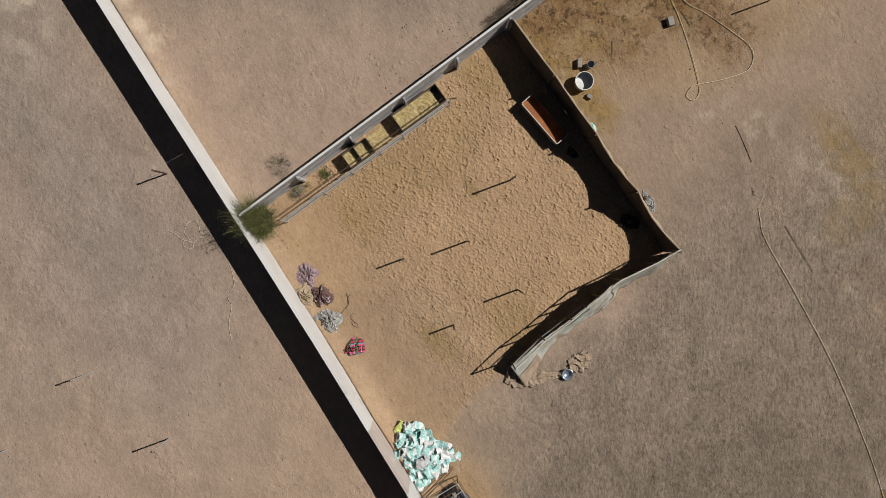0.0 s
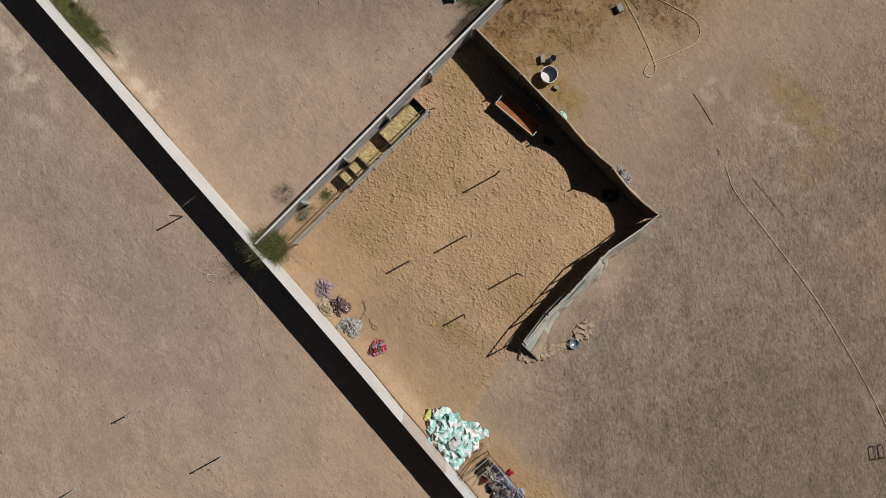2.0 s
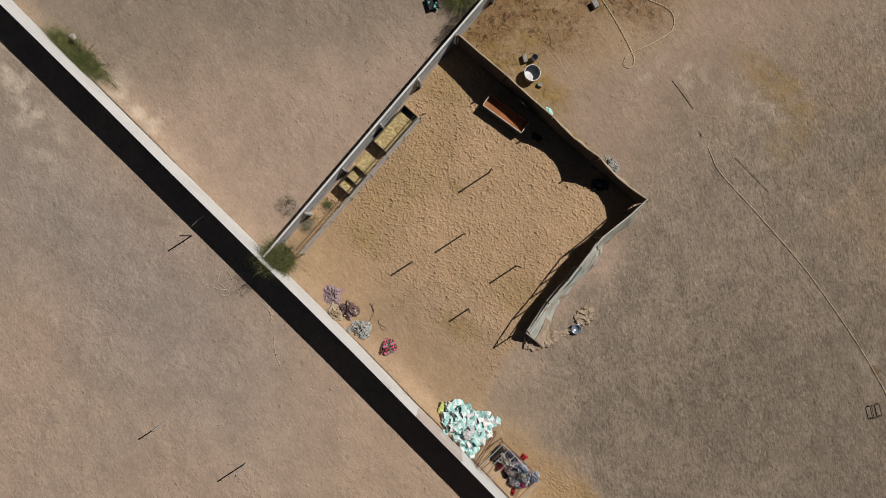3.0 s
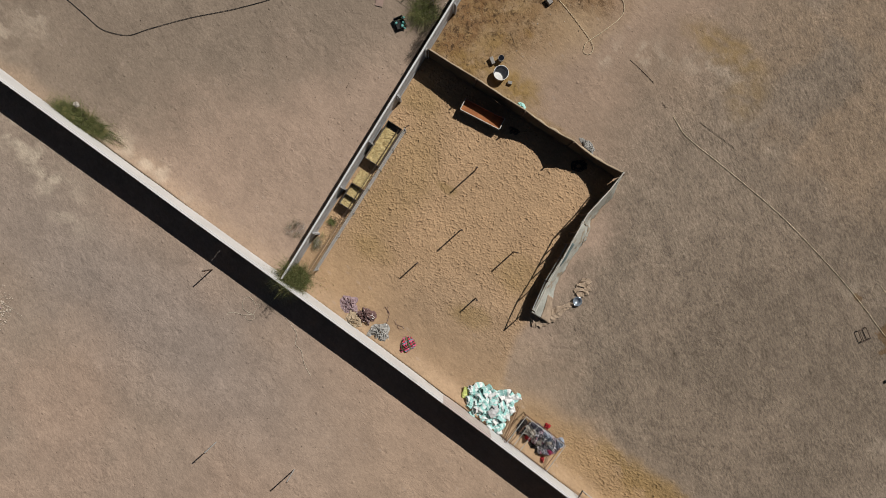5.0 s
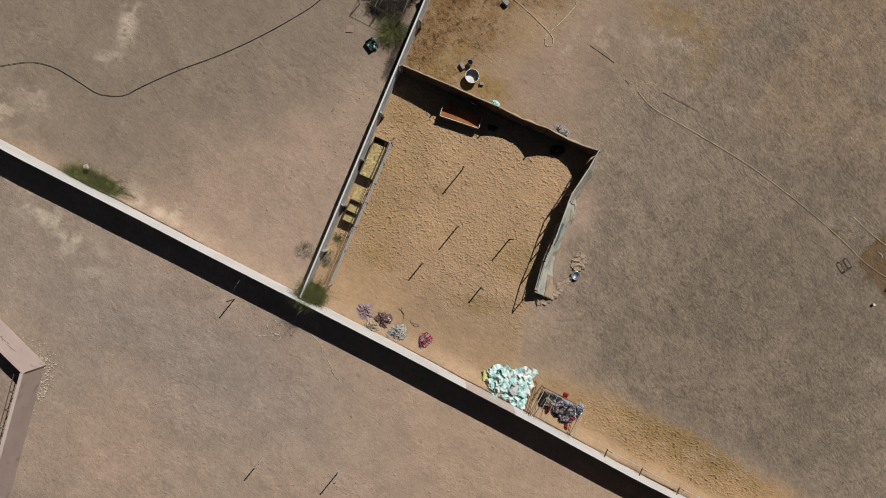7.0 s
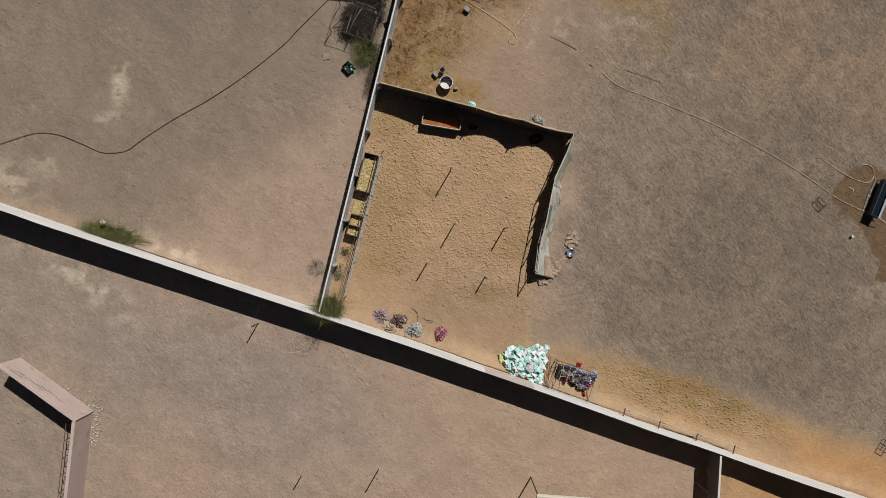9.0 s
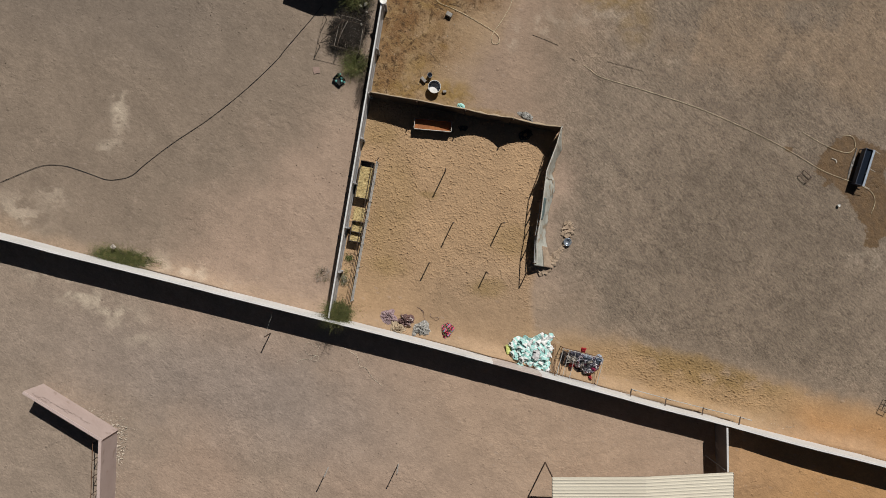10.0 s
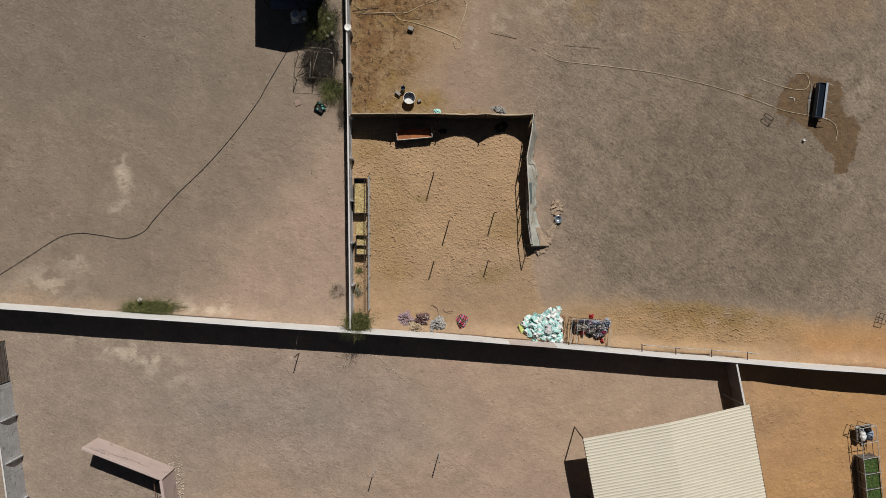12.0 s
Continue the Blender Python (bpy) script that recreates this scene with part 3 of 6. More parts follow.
def build_ground():
    def axis(spans, far):
        mid = [spans[0][0]]
        for a, b_, step in spans:
            mid += list(np.linspace(a, b_, round((b_ - a) / step) + 1)[1:])
        lo, hi, g = mid[0], mid[-1], 0.2
        out, p = [], hi
        while p < far:
            g *= 1.5
            p += g
            out.append(p)
        return np.array([lo + hi - q for q in out[::-1]] + mid + out)
    # closest mesh where hooves have trodden the sand
    xs = axis(((-36, -7.6, 0.2), (-7.6, 6.4, 0.03), (6.4, 9.4, 0.05), (9.4, 24.0, 0.05), (24.0, 36, 0.2)), 3000)
    ys = axis(((-26, -6.8, 0.2), (-6.8, 9.4, 0.03), (9.4, 26, 0.2)), 3000)
    X, Y = np.meshgrid(xs, ys)
    x, y = X.ravel(), Y.ravel()
    sy = np.interp(x, [p[0] for p in SOUTH], [p[1] for p in SOUTH])
    wx = np.interp(y, [p[0] for p in WEST], [p[1] for p in WEST])
    n_big, n_mid, n_small = cloudy(x, y, 9, 3), cloudy(x, y, 3.0, 11), cloudy(x, y, 0.9, 21, 3)
    jig = (n_mid - 0.5) * 2.2 + (n_small - 0.5) * 0.8
    inside = smooth(-0.1, 0.1, x - wx)          # east of the west wall
    north = smooth(-0.1, 0.1, y - sy)           # north of the boundary wall
    pen = inside * north * smooth(9.4, 9.0, y) * smooth(5.6, 4.7, x + 0.25 * jig * smooth(1.0, -0.5, y) - 0.35 * np.clip(-1.5 - y, 0, 4))

    def lay(base, colour, k):
        k = np.clip(k, 0, 1)[:, None]
        return base * (1 - k) + np.array(colour) * k
    tone = np.tile(np.array((0.308, 0.229, 0.172)), (len(x), 1))
    tone = lay(tone, (0.332, 0.242, 0.182), smooth(0.35, 0.7, n_big + 0.1 * n_mid))
    # grey packed earth: far south-west, far north-west and the whole eastern field
    tone = lay(tone, (0.258, 0.206, 0.162), 0.8 * (1 - north) * smooth(0.3, 0.7, cloudy(x, y, 7, 41) + 0.02 * (-8 - x)) * smooth(2, -14, x + jig))
    tone = lay(tone, (0.212, 0.166, 0.126), 0.95 * (1 - inside) * north * smooth(-8.2, -16.5, x + 2 * jig - 0.75 * (y - 5)))
    tone = lay(tone, (0.182, 0.146, 0.116), 0.8 * (1 - inside) * smooth(6, 13, y + jig) * smooth(-12, -22, x + jig))
    edge = np.interp(y, (-8, -4, -2, 0.3, 8.0, 9.6, 14, 26), (7.4, 6.4, 5.0, 4.4, 4.0, 0.2, 0.6, 2.5))
    field = inside * north * smooth(0.0, 1.0, (x - edge + jig * 1.3) / np.interp(y, (-1, 1, 8, 10), (6.5, 4.0, 3.6, 9.0))) * smooth(-5.2, -1.2, y + 0.9 * jig + 0.05 * (x - 6)) * (1 - pen)
    tone = lay(tone, (0.288, 0.207, 0.150), inside * north * smooth(9.3, 10.2, y) * 0.9)
    tone = lay(tone, (0.288, 0.212, 0.148), 0.75 * inside * north * smooth(0.5, -2.5, y + jig) * smooth(4.0, 5.0, x))
    tone = lay(tone, (0.196, 0.155, 0.117), 0.95 * field)
    tone = lay(tone, (0.161, 0.126, 0.094), 0.85 * field * smooth(8.4, 14.0, x + jig) * smooth(30, 23, x + jig))
    tone = lay(tone, (0.280, 0.217, 0.162), 0.30 * field * smooth(0.52, 0.72, cloudy(x, y, 5.0, 121)) * smooth(24, 12, x))
    tone = lay(tone, (0.203, 0.157, 0.117), 0.6 * field * smooth(0.52, 0.70, cloudy(x, y, 4.0, 131)))
    tone = lay(tone, (0.235, 0.170, 0.115), 0.7 * field * smooth(13.5, 17, y + 1.5 * jig) * smooth(0.35, 0.6, n_mid))
    # sand inside the pen, browner along its feeder and in fouled spots
    tone = lay(tone, (0.368, 0.246, 0.144), pen)
    tone = lay(tone, (0.300, 0.208, 0.132), 0.8 * pen * blob(x + 0.6 * jig, y + 0.5 * jig, 2.2, -2.9, 4.2, 2.8, 0, 0.6))
    for cx, cy, rx, ry, a in ((-5.0, 2.0, 1.5, 4.5, 0.35), (-4.2, -1.5, 1.2, 0.6, 0.35), (2.4, -1.8, 1.0, 0.6, 0.5), (3.4, 1.6, 1.4, 1.0, 0.4), (-6.4, 7.2, 1.2, 1.0, 0.4), (-2.8, 3.4, 0.6, 0.3, 0.5)):
        tone = lay(tone, (0.235, 0.160, 0.065), a * blob(x + 0.4 * jig, y + 0.4 * jig, cx, cy, rx, ry) * (0.5 + n_small))
    # stained ground by the tub and along the wall north of the pen
    near = inside * smooth(9.2, 9.5, y) * smooth(0.0, -3.6, x + 1.3 * jig - 0.35 * np.clip(y - 12, 0, 4))
    tone = lay(tone, (0.318, 0.220, 0.125), 0.75 * near)
    bx, by = x + 0.5 * jig, y + 0.5 * jig
    film = 0.55 * near * smooth(-2.5, -5.0, x + jig)
    for cx, cy, rx, ry, k in ((-2.9, 10.3, 2.2, 0.9, 0.9), (-4.4, 11.6, 0.9, 1.8, 0.8), (-6.0, 10.0, 2.0, 0.7, 0.9), (0.6, 9.75, 1.6, 0.25, 0.8), (-3.4, 13.3, 0.35, 0.25, 0.9), (-4.6, 16.4, 1.8, 1.4, 0.8), (6.5, 18.6, 2.4, 0.9, 0.6), (8.8, 16.9, 1.0, 1.5, 0.35)):
        film = np.maximum(film, k * blob(bx, by, cx, cy, rx, ry))
    film = film * inside * smooth(9.2, 9.4, y)
    foul = 0.0 * x
    for cx, cy, rx, ry, k in ((-6.4, 14.4, 1.6, 2.8, 0.95), (-5.2, 16.6, 2.6, 2.0, 1.0), (-2.6, 17.3, 2.4, 1.5, 0.75), (-6.8, 11.8, 1.1, 2.4, 0.85), (-3.4, 13.3, 0.3, 0.22, 0.6), (-4.8, 13.6, 2.4, 2.0, 0.60), (-5.6, 10.4, 2.4, 1.2, 0.35)):
        foul = np.maximum(foul, k * blob(bx, by, cx, cy, rx, ry, 0.0, 0.6))
    foul = foul * inside * smooth(9.2, 9.4, y)
    # trodden fodder ground beside the rail, orange sand further east and behind the cross wall
    strip = north * smooth(-2.9, -5.0, y - 0.075 * (x - 11) * -1 + 0.5 * jig) * smooth(4.5, 9.5, x)
    tone = lay(tone, (0.335, 0.220, 0.118), strip)
    tone = lay(tone, (0.245, 0.158, 0.062), 0.75 * blob(x + 0.6 * jig, y + 0.35 * jig, 17.4, -4.55, 5.6, 0.75, -5) * smooth(0.34, 0.60, cloudy(x, y, 1.0, 81)))
    tone = lay(tone, (0.375, 0.212, 0.098), north * smooth(21.5, 26, x + jig) * smooth(-4.0, -6.4, y + 0.5 * jig + 0.06 * (x - 22)))
    tone = lay(tone, (0.390, 0.226, 0.104), (1 - north) * smooth(18.6, 19.0, x + 0.22 * (y + 7.5)))
    tone = lay(tone, (0.252, 0.206, 0.176), (1 - north) * 0.75 * blob(x + 1.6 * jig, y + jig, -9, -11.3, 14, 3.0, -3, 0.8))
    tone = lay(tone, (0.362, 0.258, 0.182), (1 - north) * 0.8 * blob(x + jig, y + jig, 9, -11, 11, 5, 0, 0.8))
    # lighter drifted sand at the wall's foot, chalky patches
    tone = lay(tone, (0.352, 0.252, 0.170), 0.45 * north * smooth(1.4, 0.2, y - sy + 0.5 * jig))
    for cx, cy, rx, ry, t, k in ((-24.0, -6.9, 3.2, 0.7, -8, 0.8), (-20.7, -8.1, 2.2, 0.8, -20, 0.6), (-23.4, 5.3, 0.5, 1.1, 20, 0.75), (-23.4, 3.1, 0.5, 0.4, 0, 0.5), (-22.3, 3.9, 0.6, 0.9, 30, 0.25), (-28.8, -2.4, 2.0, 0.9, 0, 0.5), (-27.3, -0.5, 1.6, 0.6, -20, 0.4), (6.4, 17.4, 2.0, 0.7, 20, 0.30), (3.2, 16.3, 0.9, 0.7, 30, 0.40), (9.6, 15.6, 2.4, 0.35, -12, 0.30), (1.0, 14.9, 0.6, 0.8, 0, 0.35), (8.4, 14.9, 1.0, 0.25, -20, 0.25), (20.5, 11.3, 0.9, 0.5, 0, 0.25), (28.2, 11.2, 1.4, 1.2, 0, 0.30), (26.9, 4.6, 1.3, 0.7, 0, 0.25), (-18, -4.2, 3, 0.5, -4, 0.5)):
        tone = lay(tone, (0.48, 0.40, 0.31), k * blob(x + 0.7 * jig, y + 0.5 * jig, cx, cy, rx, ry, t, 0.9) * smooth(0.42, 0.60, cloudy(x, y, 0.6, 91, 3)))
    # amounts of hoof relief, grit and damp
    foot = np.clip(1.12 * pen * smooth(-3.6, -1.0, y + 0.5 * jig) + 1.6 * blob(x + 0.5 * jig, y + 0.3 * jig, 16.9, -5.2, 6.4, 1.35, -4, 0.35) + 0.15 * inside * smooth(9.3, 9.8, y) * smooth(0, -4, x + jig) + 0.08 + 0.05 * (1 - north), 0, 1.6)
    grit = np.clip(field + 0.22 * (1 - inside) * north * smooth(-9, -17, x + jig) + 0.3 * (1 - north) * smooth(4, -10, x) + 0.10, 0, 1)
    ring = ((22.46, 10.14), (22.77, 11.34), (23.38, 12.16), (24.26, 12.73), (25.08, 12.39), (26.01, 12.31), (26.97, 11.85), (27.13, 11.34), (26.93, 10.41), (27.3, 9.6), (27.92, 9.55), (28.37, 8.79), (28.17, 7.86), (27.99, 6.54), (27.48, 6.25), (27.45, 5.55), (26.53, 5.5), (26.6, 6.46), (25.82, 7.33), (24.96, 8.33), (23.7, 9.3), (23.21, 8.75), (23.1, 9.5), (22.36, 9.62))
    dist, within = np.full(len(x), 9.0), np.zeros(len(x), dtype=bool)
    for (xa, ya), (xb, yb) in zip(ring, ring[1:] + ring[:1]):
        k = np.clip(((x - xa) * (xb - xa) + (y - ya) * (yb - ya)) / ((xb - xa) ** 2 + (yb - ya) ** 2), 0, 1)
        dist = np.minimum(dist, np.hypot(x - xa - k * (xb - xa), y - ya - k * (yb - ya)))
        within ^= ((ya > y) != (yb > y)) & (x < (xb - xa) * (y - ya) / (yb - ya + 1e-9) + xa)
    wet = np.clip(0.5 + np.where(within, dist, -dist) * 0.9, 0, 1)
    wet = np.maximum(wet, 0.8 * blob(x, y, 20.36, 10.93, 0.34, 0.20, -10, 0.4))
    z = 0.05 * (n_mid - 0.5) + 0.02 * (n_small - 0.5) - 0.015
    # sand drifted against the boundary wall, and banked behind the cross wall
    drift = np.interp(x, (-24, -21, -17.5, -14.5, -13, -2, 0, 3.4, 11, 15, 17, 20, 23, 25, 28), (0.0, 0.2, 0.28, 0.2, 0.0, 0.05, 0.2, 0.35, 0.35, 0.42, 0.45, 0.36, 0.1, 0.05, 0.35)) * (0.6 + 0.8 * cloudy(x, y * 0, 1.6, 55))
    z = z + drift * north * smooth(1.1, 0.0, y - sy) ** 1.5
    bank = np.interp(x, (18.8, 19.6, 20.85, 22.7, 24.6, 26.5), (0.0, 0.16, 0.30, 0.17, 0.06, 0.0))
    z = z + bank * (1 - north) * smooth(-13.5, -10.5, y)
    # footprints
    x0, y0, step = -7.6, -6.8, 0.03
    hf = trodden(x0, 24.3, y0, 9.7, step, 26, 17)
    fi, fj = np.clip((x - x0) / step, 0, hf.shape[1] - 1.001), np.clip((y - y0) / step, 0, hf.shape[0] - 1.001)
    i, j = fi.astype(int), fj.astype(int)
    fi, fj = fi - i, fj - j
    prints = (hf[j, i] * (1 - fi) + hf[j, i + 1] * fi) * (1 - fj) + (hf[j + 1, i] * (1 - fi) + hf[j + 1, i + 1] * fi) * fj
    z = z + prints * foot * smooth(9.4, 9.0, y) * north * inside
    z = z * smooth(300, 60, np.hypot(x, y))
    nx, ny = len(xs), len(ys)
    i, j = np.meshgrid(np.arange(nx - 1), np.arange(ny - 1))
    a = (j * nx + i).ravel()
    quads = np.stack((a, a + 1, a + nx + 1, a + nx), 1)
    me = bpy.data.meshes.new("ground")
    me.vertices.add(len(x))
    me.vertices.foreach_set("co", np.stack((x, y, z), 1).astype(np.float32).ravel())
    me.loops.add(quads.size)
    me.loops.foreach_set("vertex_index", quads.ravel().astype(np.int32))
    me.polygons.add(len(quads))
    me.polygons.foreach_set("loop_start", (np.arange(len(quads)) * 4).astype(np.int32))
    me.update(calc_edges=True)
    c = me.attributes.new("tone", "FLOAT_COLOR", "POINT")
    c.data.foreach_set("color", np.concatenate((tone, np.ones((len(x), 1))), 1).astype(np.float32).ravel())
    for name, v in (("foot", foot), ("grit", grit), ("wet", wet), ("foul", foul), ("film", film)):
        me.attributes.new(name, "FLOAT", "POINT").data.foreach_set("value", v.astype(np.float32))
    me.polygons.foreach_set("use_smooth", np.ones(len(quads), dtype=bool))
    me.materials.append(M_GROUND)
    return tagged(new("ground", me), "sandy desert ground with packed earth and trodden pen sand", "ground", kind="structure")


build_ground()


# ---- walls ----
def long_wall_piece(xs, thick, lower, material, parent, name, label=""):
    """A stretch of the boundary wall between the given x stations, with a slightly uneven top."""
    bm = bmesh.new()
    rings = []
    for x in xs:
        y, top = south(x), wall_line(TOPS, x) - lower + 0.02 * noise.noise(Vector((x * 0.6, 0, 3)))
        rings.append([bm.verts.new(p) for p in ((x, y, -0.1), (x, y, top - 0.004), (x, y - 0.004, top), (x, y - thick + 0.015, top), (x, y - thick, top - 0.015), (x, y - thick, -0.1))])
    for a, c in zip(rings, rings[1:]):
        for k in range(6):
            bm.faces.new((a[k], a[(k + 1) % 6], c[(k + 1) % 6], c[k]))
    bm.faces.new(rings[0])
    bm.faces.new(rings[-1][::-1])
    bmesh.ops.recalc_face_normals(bm, faces=bm.faces)
    return part(name, bm, material, parent, label)


def stations(a, b_, step=1.5):
    n_ = max(1, round((b_ - a) / step))
    return [a + (b_ - a) * k / n_ for k in range(n_ + 1)]


wall_south = thing("wall_south", pose(0, 0, 0), "long whitewashed masonry boundary wall with sand drifted against its foot", "wall", kind="structure")
long_wall_piece(stations(-70, 3.42), 0.14, 0.0, M_WHITE, wall_south, "painted_section")
long_wall_piece(stations(3.42, 6.62), 0.14, 0.02, M_BARE, wall_south, "unpainted_section", "bare pale render without paint")
long_wall_piece(stations(6.62, 70), 0.14, 0.0, M_WHITE, wall_south, "painted_section")


def pilaster_wall(name, p, q, h, label, first, step, sheet_only=False):
    """A grey sheet wall from p to q with white top and leaning props on its east side."""
    p, q = Vector((*p, 0)), Vector((*q, 0))
    way = (q - p).normalized()
    ang = math.degrees(math.atan2(way.y, way.x))
    n_ = (q - p).length
    root = thing(name, pose(p.x, p.y, 0, 0, 0, ang), label, "wall", kind="structure")
    a = 0.0
    while a < n_:
        e = min(a + step, n_)
        part("panel", boxed(a, -0.05, 0.25, e - 0.012, 0.03, h - 0.05, 0.006), M_CEMENT, root)
        if sheet_only:
            part("panel", boxed(a, -0.05, -0.1, e - 0.012, 0.05, 0.247, 0.006), M_CEMENT, root)
        else:
            part("plinth", boxed(a, -0.062, -0.1, e - 0.012, 0.03, 0.247, 0.006), M_CEMENT, root)
        part("ledge", boxed(a, -0.060, 1.02, e - 0.012, -0.0525, 1.05), M_CEMENT, root)
        part("coping", boxed(a, -0.065, h - 0.048, e - 0.006, 0.033, h, 0.008), M_COPE, root, "white-painted coping")
        a = e
    s = first
    while s < n_:
        bm = bmesh.new()
        vs = [bm.verts.new(c) for x in (s - 0.045, s + 0.045) for c in ((x, -0.079, -0.1), (x, -0.079, h - 0.22), (x, -0.17, h - 0.34), (x, -0.25, h - 0.62), (x, -0.22, -0.1))]
        for k in range(5):
            bm.faces.new((vs[k], vs[(k + 1) % 5], vs[5 + (k + 1) % 5], vs[5 + k]))
        bm.faces.new(vs[:5][::-1])
        bm.faces.new(vs[5:])
        bmesh.ops.recalc_face_normals(bm, faces=bm.faces)
        part("pilaster", bm, M_CEMENT, root)
        s += step
    return root


pilaster_wall("wall_west", (-7.36, -5.32), (-7.65, 16.9), 1.86, "grey cement-panel wall with white coping and pilasters beside the pen", 2.95, 2.88)
pilaster_wall("wall_west_north", (-7.65, 16.92), (-8.35, 46.0), 1.86, "grey cement-panel wall with white coping running on past the pen", 0.7, 2.88)
pilaster_wall("wall_far_west", (-29.43, -24.0), (-31.28, -9.3), 2.0, "grey panel wall with dark pilasters at the yard's edge", 0.92, 2.89, True)


def gate():
    root = thing("gate", pose(-31.31, -9.2, 0, 0, 0, 97.2), "barred grey metal gate between wall and yard", "gate")
    part("gate_frame", pipe((0, 0, 0.1), (2.8, 0, 0.1), 0.035), M_SHEET, root)
    part("gate_frame", pipe((0, 0, 1.9), (2.8, 0, 1.9), 0.035), M_SHEET, root)
    for x in (0.0, 1.4, 2.8):
        part("gate_post", pipe((x, 0, -0.05), (x, 0, 1.95), 0.035), M_SHEET, root)
    for k in range(2):
        part("gate_panel", boxed(0.03 + 1.4 * k, -0.012, 0.13, 1.37 + 1.4 * k, 0.012, 1.87), M_SHEET, root)
    for k in range(5):
        part("gate_bar", pipe((0, -0.04, 0.3 + 0.35 * k), (2.8, -0.04, 0.3 + 0.35 * k), 0.02), M_DARKPIPE, root)


gate()


def cross_wall():
    root = thing("wall_cross", pose(18.94, -7.66, 0, 0, 0, -78.2), "white-topped masonry cross wall between two yards", "wall", kind="structure")
    part("wall_body", boxed(0.02, -0.06, -0.1, 14, 0.06, 1.80, 0.012), M_MAUVE, root)
    part("coping", boxed(0.02, -0.065, 1.803, 14, 0.065, 1.84, 0.01), M_COPE, root, "white-painted coping")


cross_wall()


solo("leaning_pole", pipe((18.75, -10.12, 0.0), (19.40, -10.40, 1.70), 0.03), M_PIPE, pose(0, 0, 0), "galvanised pole leaning on the cross wall", "pole")


def painted_wall():
    """The pink wall: one leg with painted writing on its face, one going south."""
    root = thing("wall_pink", pose(-25.24, -13.22, 0, 0, 0, -21.7), "pink rendered wall corner with faded painted writing on its face", "wall", kind="structure")
    part("wall_leg", boxed(0, -0.2, -0.1, 5.79, 0, 2.07, 0.012), M_PINK, root)
    leg = part("wall_leg", boxed(0, -0.1, -0.1, 12, 0.1, 2.066, 0.012), M_PINK, root)
    leg.matrix_basis = pose(5.70, -0.202, 0, 0, 0, -60.2)
    rnd = random.Random(4)
    for x0, x1, z in ((0.45, 1.5, 1.80), (1.0, 2.9, 1.52), (2.4, 4.3, 1.30)):
        x = x0
        while x < x1:
            l_ = rnd.uniform(0.08, 0.26)
            mark = part("painted_mark", boxed(-l_ / 2, 0.0035, -0.014, l_ / 2, 0.006, 0.014), M_INK, root, "faded dark brush stroke")
            mark.matrix_basis = pose(x, 0, z + rnd.uniform(-0.08, 0.08), 0, rnd.choice((0, 20, 60, 90, 120, 160)) + rnd.uniform(-12, 12), 0)
            x += rnd.uniform(0.05, 0.16)


painted_wall()


def ladder_rack():
    root = thing("pipe_rack", pose(-20.59, -15.98, 0, 0, 0, -82), "rusty pipe rack standing beside the pink wall", "rack")
    for y in (-0.3, 0.25):
        part("long_rail", pipe((0, y, 1.1), (8, y, 1.1), 0.025), M_RUST, root)
        for k in range(8):
            part("upright", pipe((0.1 + k * 1.1, y, -0.03), (0.1 + k * 1.1, y, 1.1), 0.022), M_DARKPIPE, root)
    for k in range(8):
        part("rung", pipe((0.1 + k * 1.1, -0.3, 1.1), (0.1 + k * 1.1, 0.25, 1.1), 0.022), M_DARKPIPE, root)
        part("low_rung", pipe((0.1 + k * 1.1, -0.3, 0.5), (0.1 + k * 1.1, 0.25, 0.5), 0.022), M_DARKPIPE, root)


ladder_rack()


# ---- pen fences ----
def north_fence():
    root = thing("cloth_fence", pose(0, 9.16, 0), "sagging dark brown shade-cloth windbreak on pipe posts around the pen", "fence")
    posts = ((-7.36, 1.72), (-4.32, 1.98), (-1.2, 1.98), (1.84, 2.05), (5.0, 2.08))
    for x, h in posts:
        part("post", pipe((x, -0.02, -0.05), (x, -0.05, h), 0.04), M_DARKPIPE, root)
    sag = (0.08, 0.14, 0.52, 0.74)
    for k, ((xa, ha), (xb, hb)) in enumerate(zip(posts, posts[1:])):
        rows, hem = [], []
        n_ = 26
        for i in range(n_ + 1):
            f = i / n_
            x = xa + (xb - xa) * f
            top = (ha + (hb - ha) * f) - 0.14 - sag[k] * 4 * f * (1 - f) * (1 + 0.15 * noise.noise(Vector((x, k, 0))))
            col = []
            for j in range(11):
                u = j / 10
                bulge = 0.10 * math.sin(math.pi * u) * math.sin(math.pi * f) + 0.05 * noise.noise(Vector((x * 1.4, u * 2.0, k + 5)))
                col.append((x, 0.03 + bulge * (0.4 + 0.6 * math.sin(math.pi * f)) + 0.05 * (1 - u) * sag[k] * 4 * f * (1 - f), top * (1 - u) - 0.02 * u))
            rows.append(col)
            w = (0.05 + 0.16 * sag[k] * 4 * f * (1 - f)) * (0.7 + 0.6 * noise.noise(Vector((x * 2.1, 0, 9))))
            w = max(w, 0.03)
            hem.append([(x, 0.03 + 0.05 * sag[k] * 4 * f * (1 - f) - 0.012, top + 0.012), (x, 0.06 + w * 0.5, top + 0.02), (x, 0.07 + w, top - 0.05), (x, 0.08 + w * 1.1, top - 0.30)])
        cloth = part("shade_cloth", sheet(rows, 0.006), M_BROWNTARP, root, smooth=True)
        part("folded_hem", sheet(hem, 0.005), M_HEM, cloth, "faded tan cloth edge folded over", smooth=True)


north_fence()

